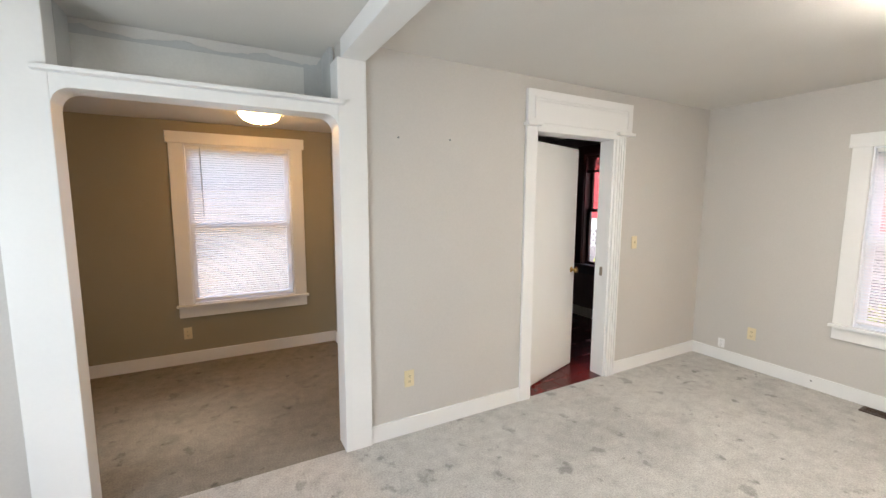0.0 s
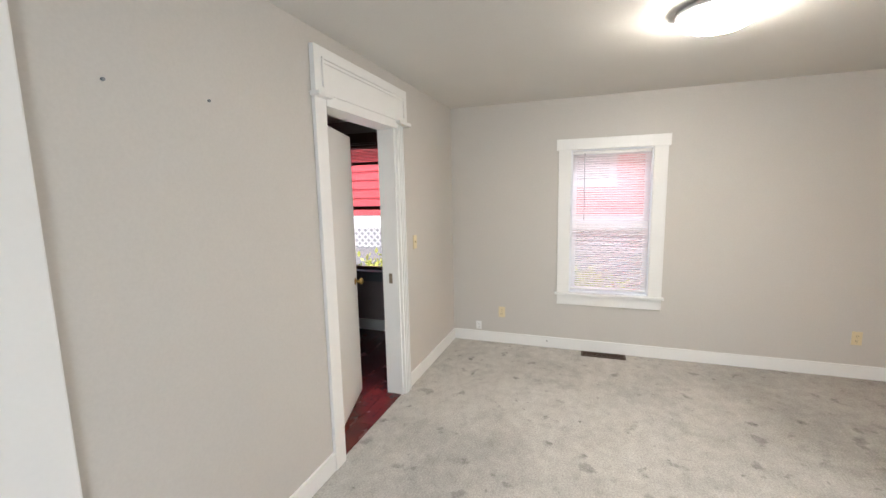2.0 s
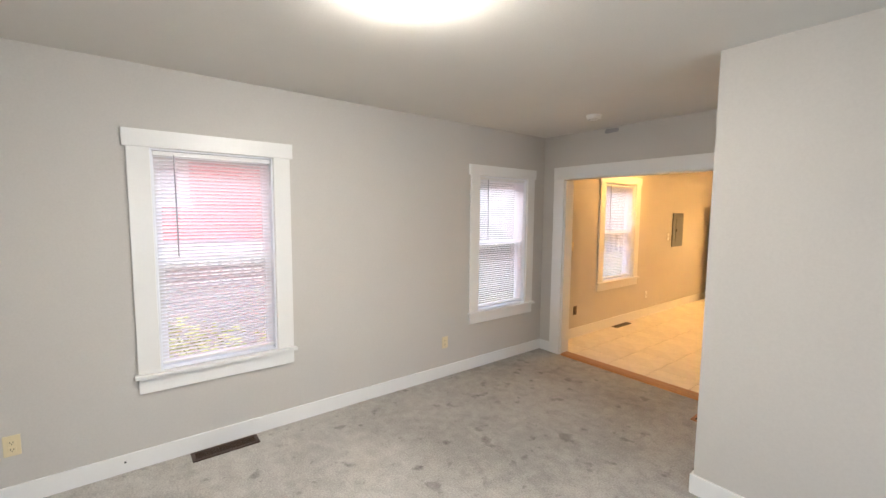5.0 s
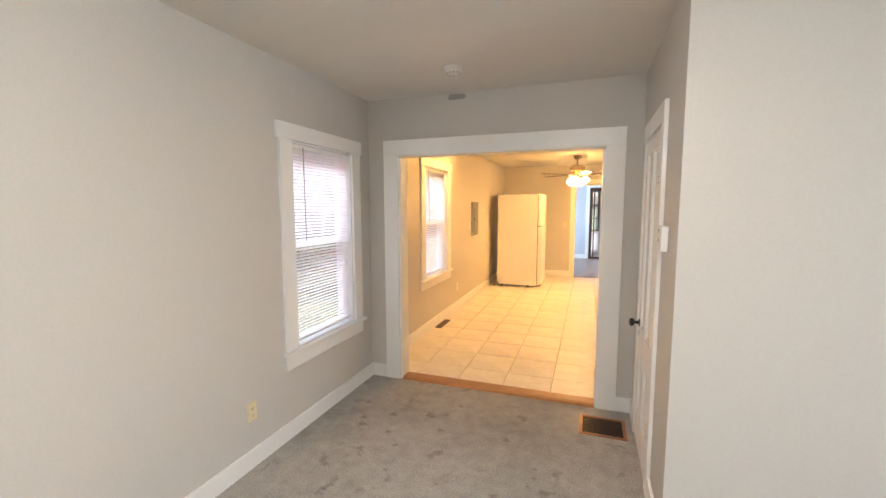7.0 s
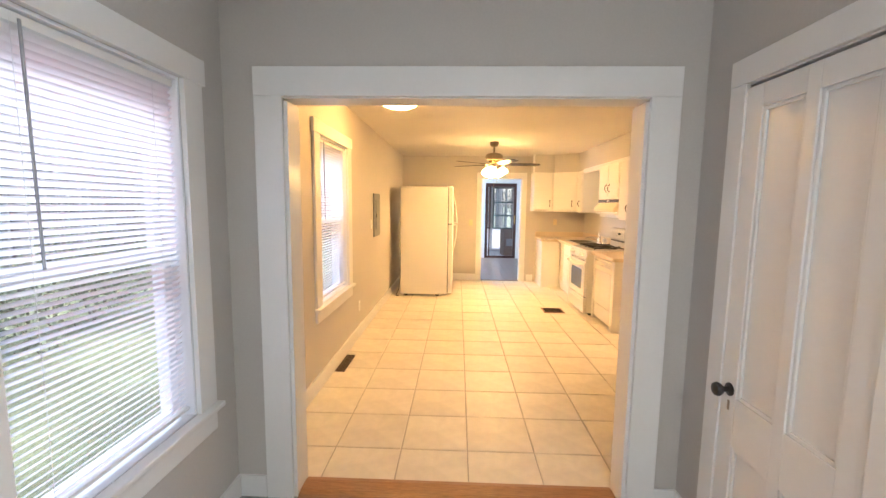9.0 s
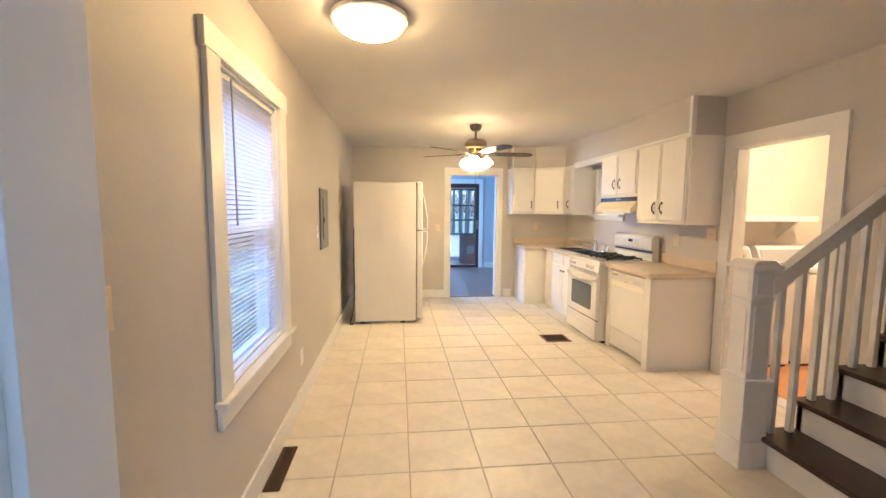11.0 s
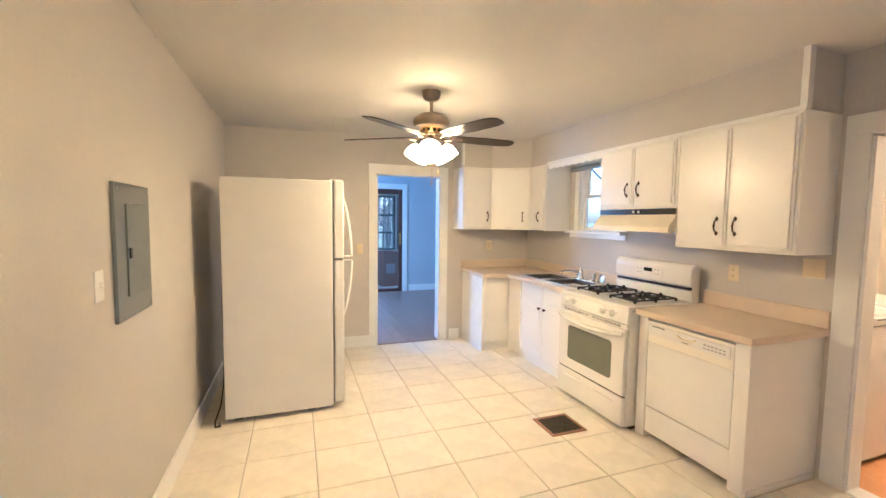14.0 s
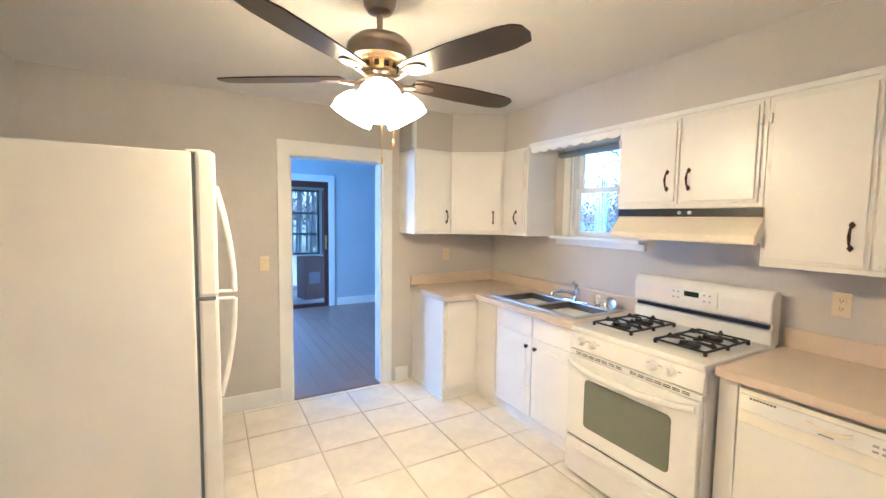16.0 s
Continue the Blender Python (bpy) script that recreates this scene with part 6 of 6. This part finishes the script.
for x in (0.9, 1.76, 2.62, 3.48):
    wd = thing("window_7", pose(x, -14.4, 0, rz=180), "dark green framed porch window with three lights", "window", kind="structure")
    bm = bmesh.new()
    for s in (-1, 1):
        box(bm, s * 0.40, s * 0.355, -0.02, 0.05, 0.72, 2.1, 0.003)
    for z in (0.72, 1.14, 1.58, 2.05):
        box(bm, -0.355, 0.355, -0.015, 0.045, z, z + 0.045, 0.003)
    part("frame", bm, "green_frame", wd)
    block("lower_panel", (-0.40, 0.40, 0.010, 0.016, 0.06, 0.72), "slat", wd, 0, "milky white translucent lower panel")
    p = block("pane", (-0.355, 0.355, 0.02, 0.024, 0.765, 2.05), "glass", wd, 0)
    p.visible_shadow = False
cb = thing("cardboard_box", pose(1.74, -13.5, -0.04, rz=12), "tall brown cardboard box standing on the porch", "box")
bm = bmesh.new()
for d in ((-0.19, -0.182, -0.2, 0.2), (0.182, 0.19, -0.2, 0.2), (-0.182, 0.182, -0.2, -0.192), (-0.182, 0.182, 0.192, 0.2)):
    box(bm, *d, 0.0, 0.80)
box(bm, -0.182, 0.182, -0.192, 0.192, 0.0, 0.01)
part("carton", bm, "card", cb)
block("printed_mark", (-0.10, 0.12, 0.200, 0.203, 0.30, 0.52), "grey_print", cb, 0, "grey printed patch")
block("flap", (-0.19, 0.19, 0.2, 0.206, 0.66, 0.80), "card", cb, 0)


# ---- outside ----
slab("ground", -400, 400, -400, 400, -0.80, -0.60, "grass", "patchy green and straw-coloured lawn", "ground")
bank = prism(bmesh.new(), [(5.6, -0.61), (6.1, -0.45), (7.3, 0.36), (8.2, 0.41), (40, 0.41), (40, -0.62), (5.6, -0.62)], -2.4, 30, "y")
tagged(part("road", bank, "gravel"), "grey gravel drive on a low bank", "road", kind="structure")


def neighbour(m, w, d, h, mat, label, wins):
    ob = thing("house", m, label, "house")
    bm = bmesh.new()
    n = int(h / 0.2)
    for k in range(n):
        z = 0.75 + k * 0.2
        prism(bm, [(0.0, z), (-0.035, z), (-0.012, z + 0.2), (0.0, z + 0.2)], -w / 2, w / 2, "x")
    box(bm, -w / 2, w / 2, 0.0, d, 0.75, 0.75 + h)
    part("wall", bm, mat, ob)
    bm = bmesh.new()
    prism(bm, [(-0.5, 0.70 + h), (-0.5, 0.82 + h), (d / 2, 3.4 + h), (d + 0.5, 0.82 + h), (d + 0.5, 0.70 + h)], -w / 2 - 0.4, w / 2 + 0.4, "x")
    part("roof", bm, "roof", ob, "dark grey shingle roof")
    bm = bmesh.new()
    box(bm, -w / 2, w / 2, -0.02, 0.0, 0.46, 0.75)
    part("foundation_band", bm, "siding_white", ob)
    bm = bmesh.new()
    box(bm, -w / 2, w / 2, 0.02, 0.06, 0.0, 0.46)
    part("skirt_back", bm, "grey_print", ob)
    bm = bmesh.new()
    k = -w / 2
    while k < w / 2:
        for s in (-1, 1):
            prism(bm, [(k, 0.0), (k + 0.05, 0.0), (k + 0.05 + s * 0.46, 0.46), (k + s * 0.46, 0.46)], -0.015, -0.005 if s > 0 else -0.001, "y")
        k += 0.16
    part("lattice_skirt", bm, "siding_white", ob, "white diagonal lattice skirt")
    for x, z, ww, hh in wins:
        bm = bmesh.new()
        for s in (-1, 1):
            box(bm, x + s * ww / 2, x + s * (ww / 2 + 0.13), -0.07, 0.0, z, z + hh)
        box(bm, x - ww / 2 - 0.13, x + ww / 2 + 0.13, -0.075, 0.0, z + hh, z + hh + 0.13)
        box(bm, x - ww / 2 - 0.15, x + ww / 2 + 0.15, -0.09, 0.0, z - 0.13, z)
        box(bm, x - ww / 2, x + ww / 2, -0.06, 0.0, z + hh / 2 - 0.03, z + hh / 2 + 0.03)
        fr = part("window", bm, "siding_white", ob, "white framed house window")
        block("pane", (x - ww / 2, x + ww / 2, -0.045, -0.04, z, z + hh), "grey_print", fr, 0)
    return ob


neighbour(pose(8.6, 5.4, 0.40, rz=-90), 13.2, 8.0, 3.6, "siding", "red clapboard house with a white lattice skirt", [(4.335, 1.41, 0.85, 0.95), (-4.2, 1.3, 0.9, 1.3)])
hill = prism(bmesh.new(), [(10.0, -0.61), (13.0, -0.2), (17.0, 1.2), (20.0, 1.9), (60.0, 3.2), (60.0, -0.62), (10.0, -0.62)], -40, 5.5, "x")
tagged(part("bank", hill, "litter"), "low bank of brown leaf litter beyond the lawn", "bank", kind="structure")


def leaf_cloud(bm, centre, radii, count, size, rng):
    for _ in range(count):
        d = Vector((rng.gauss(0, 1), rng.gauss(0, 1), rng.gauss(0, 1))).normalized() * (rng.random() ** 0.45)
        c = Vector(centre) + Vector((d.x * radii[0], d.y * radii[1], d.z * radii[2]))
        q = Euler((rng.uniform(0, 6.3), rng.uniform(0, 6.3), rng.uniform(0, 6.3))).to_matrix()
        s = size * rng.uniform(0.6, 1.3)
        bm.faces.new([bm.verts.new(c + q @ Vector(v)) for v in ((-s, 0, 0), (0, -s * 0.5, 0), (s, 0, 0.1 * s), (0, s * 0.5, 0))])


def bush(x, y, r, h, mat, seed, label, count=1600):
    ob = thing("bush", pose(x, y, -0.60), label, "bush", "garden bushes")
    rng = random.Random(seed)
    bm = bmesh.new()
    for k in range(5):
        a = rng.uniform(0, 6.28)
        leaf_cloud(bm, (0.5 * r * math.cos(a), 0.5 * r * math.sin(a), h * rng.uniform(0.35, 0.65)), (r * 0.6, r * 0.6, h * 0.42), count // 5, 0.045, rng)
    part("foliage", bm, mat, ob)
    bm = bmesh.new()
    for k in range(4):
        a = rng.uniform(0, 6.28)
        tube(bm, [(0, 0, 0), (0.3 * r * math.cos(a), 0.3 * r * math.sin(a), h * 0.5)], [0.03, 0.012], 6)
    part("stems", bm, "bark", ob)


def tree(x, y, h, r, mat, seed, label, leaves=3200):
    ob = thing("tree", pose(x, y, -0.62), label, "tree", "yard trees")
    rng = random.Random(seed)
    bm = bmesh.new()
    tube(bm, [(0, 0, 0), (0.05, 0.03, h * 0.3), (-0.04, 0.06, h * 0.65), (0.02, 0, h * 0.95)], [0.16 * h / 7, 0.12 * h / 7, 0.07 * h / 7, 0.02], 9)
    tips = []
    for k in range(14):
        a, z = rng.uniform(0, 6.28), h * rng.uniform(0.3, 0.85)
        L = r * rng.uniform(0.6, 1.0)
        mid = (0.5 * L * math.cos(a), 0.5 * L * math.sin(a), z + 0.12 * h)
        tip = (L * math.cos(a), L * math.sin(a), z + rng.uniform(0.12, 0.28) * h)
        tube(bm, [(0, 0, z), mid, tip], [0.045 * h / 7, 0.03 * h / 7, 0.008], 6)
        tips.append(tip)
        for j in range(3):
            b = a + rng.uniform(-0.9, 0.9)
            t2 = (mid[0] + 0.4 * L * math.cos(b), mid[1] + 0.4 * L * math.sin(b), mid[2] + rng.uniform(0.05, 0.2) * h)
            tube(bm, [mid, t2], [0.018 * h / 7, 0.005], 5)
            tips.append(t2)
    part("trunk", bm, "bark", ob)
    bm = bmesh.new()
    for t in tips:
        leaf_cloud(bm, t, (r * 0.28, r * 0.28, h * 0.07), leaves // len(tips), 0.055, rng)
    part("crown", bm, mat, ob)


bush(5.75, 0.85, 0.75, 1.25, "bright_leaf", 3, "yellow-green shrub beside the drive")
bush(5.75, 4.25, 0.7, 1.45, "bright_leaf", 5, "yellow-green shrub by the bedroom window")
bush(9.2, -5.4, 0.9, 1.3, "leaf", 6, "leafy shrub outside the window")
bush(9.6, -7.4, 1.0, 1.7, "leaf", 7, "leafy shrub outside the window")
bush(8.5, -8.2, 1.3, 2.0, "leaf", 8, "tall leafy shrub at the fence")
tree(12.5, -9.0, 8.0, 3.2, "leaf", 11, "spreading young tree beyond the drive")
tree(15.0, -14.0, 9.0, 3.6, "leaf", 12, "spreading tree behind the drive")
for k, (x, y) in enumerate(((-9, -8.5), (-12, -13), (-11, -5.5), (-15, -18), (-8, -17), (1.0, -24), (4.5, -26), (-3, -27), (8, -27))):
    tree(x, y, 7.5 + (k % 3) * 1.2, 3.0 + (k % 2) * 0.6, "red_leaf" if k == 2 else "leaf", 20 + k, "bare-limbed tree with thin spring leaves", 2600)


def woods(x0, x1, y0, y1, h, count, seed, label):
    rng = random.Random(seed)
    bm = bmesh.new()
    for _ in range(count // 60):
        x, y, top = rng.uniform(x0, x1), rng.uniform(y0, y1), h * rng.uniform(0.5, 1.0)
        tube(bm, [(x, y, -0.6), (x + rng.uniform(-0.3, 0.3), y + rng.uniform(-0.3, 0.3), top)], [0.10, 0.02], 5)
        for _ in range(60):
            leaf_cloud(bm, (x, y, top * rng.uniform(0.15, 0.95)), (1.5, 1.5, 0.7), 2, 0.09, rng)
    tagged(part("woodland", bm, "woods"), label, "woods", kind="stuff")


woods(13, 24, -30, -3, 8.0, 16000, 31, "grey-brown woods with thin spring leaves")
woods(-26, -14, -26, 2, 4.5, 9000, 32, "grey-brown woods with thin spring leaves")
woods(-20, 5, 24, 34, 9.0, 9000, 34, "grey-brown woods with thin spring leaves")
woods(-8, 16, -36, -27, 8.0, 11000, 33, "grey-brown woods with thin spring leaves")

# ---- floor pieces ----
base = slab("floor_kitchen", KWEST - 0.11, EAST, -8.98, SOUTH, -0.10, -0.006, "grout", "cream square floor tiles with tan grout", "floor")


def tiles():
    P, g = 0.4105, 0.007
    xs, ys = 2.405, -8.38
    meshes = {}
    i0, i1 = math.floor((KWEST - xs) / P), math.ceil((EAST - xs) / P)
    j0, j1 = math.floor((KSOUTH - ys) / P), math.ceil((KNORTH - ys) / P)
    for i in range(i0, i1):
        for j in range(j0, j1):
            x0, x1 = max(xs + i * P + g / 2, KWEST), min(xs + (i + 1) * P - g / 2, EAST)
            y0, y1 = max(ys + j * P + g / 2, KSOUTH), min(ys + (j + 1) * P - g / 2, KNORTH + 0.02)
            if x1 - x0 < 0.02 or y1 - y0 < 0.02:
                continue
            key = (round(x1 - x0, 3), round(y1 - y0, 3))
            if key not in meshes:
                a, b, e = key[0] / 2, key[1] / 2, 0.004
                bm = bmesh.new()
                lo = [bm.verts.new((sx * a, sy * b, -0.006)) for sx, sy in ((-1, -1), (1, -1), (1, 1), (-1, 1))]
                mi = [bm.verts.new((sx * a, sy * b, -0.0025)) for sx, sy in ((-1, -1), (1, -1), (1, 1), (-1, 1))]
                hi = [bm.verts.new((sx * (a - e), sy * (b - e), 0.0)) for sx, sy in ((-1, -1), (1, -1), (1, 1), (-1, 1))]
                for A, B in ((lo, mi), (mi, hi)):
                    for k in range(4):
                        bm.faces.new((A[k], A[(k + 1) % 4], B[(k + 1) % 4], B[k]))
                bm.faces.new(hi)
                t = part("tile", bm, "tile", base)
                meshes[key] = t.data
            else:
                t = new("tile", meshes[key])
                t.parent = base
            t.matrix_basis = pose((x0 + x1) / 2, (y0 + y1) / 2, random.uniform(-0.0004, 0.0004), random.uniform(-0.06, 0.06), random.uniform(-0.06, 0.06))


tiles()


def boards(name, x0, x1, y0, y1, top, w, along, mat, label, length):
    fl = slab(name, x0, x1, y0, y1, top - 0.09, top - 0.004, mat, label, "floor")
    rng = random.Random(9)
    meshes = {}
    a = (y0 if along == "x" else x0)
    end = (y1 if along == "x" else x1)
    lo, hi = (x0, x1) if along == "x" else (y0, y1)
    while a < end - 0.01:
        b = min(a + w, end)
        p = lo - rng.random() * length
        while p < hi:
            q = min(p + length, hi)
            s = max(p, lo)
            if q - s > 0.02:
                key = (round(q - s, 3), round(b - a, 3))
                if key not in meshes:
                    L, W = key[0] / 2 - 0.0008, key[1] / 2 - 0.0012
                    dims = (-L, L, -W, W, -0.004, 0) if along == "x" else (-W, W, -L, L, -0.004, 0)
                    t = block("plank", dims, mat, fl, 0.0015)
                    meshes[key] = t.data
                else:
                    t = new("plank", meshes[key])
                    t.parent = fl
                c1, c2 = (s + q) / 2, (a + b) / 2
                t.matrix_basis = pose(c1, c2, top) if along == "x" else pose(c2, c1, top)
            p += length
        a = b


boards("floor_bedroom", 1.27, EAST, NORTH + 0.01, 6.0, 0.002, 0.14, "x", "plank", "glossy dark red painted plank floor", 2.4)
boards("floor_mudroom", 0.0, EAST, -12.52, -8.98, 0.0, 0.13, "y", "laminate", "grey-brown laminate plank floor", 1.2)
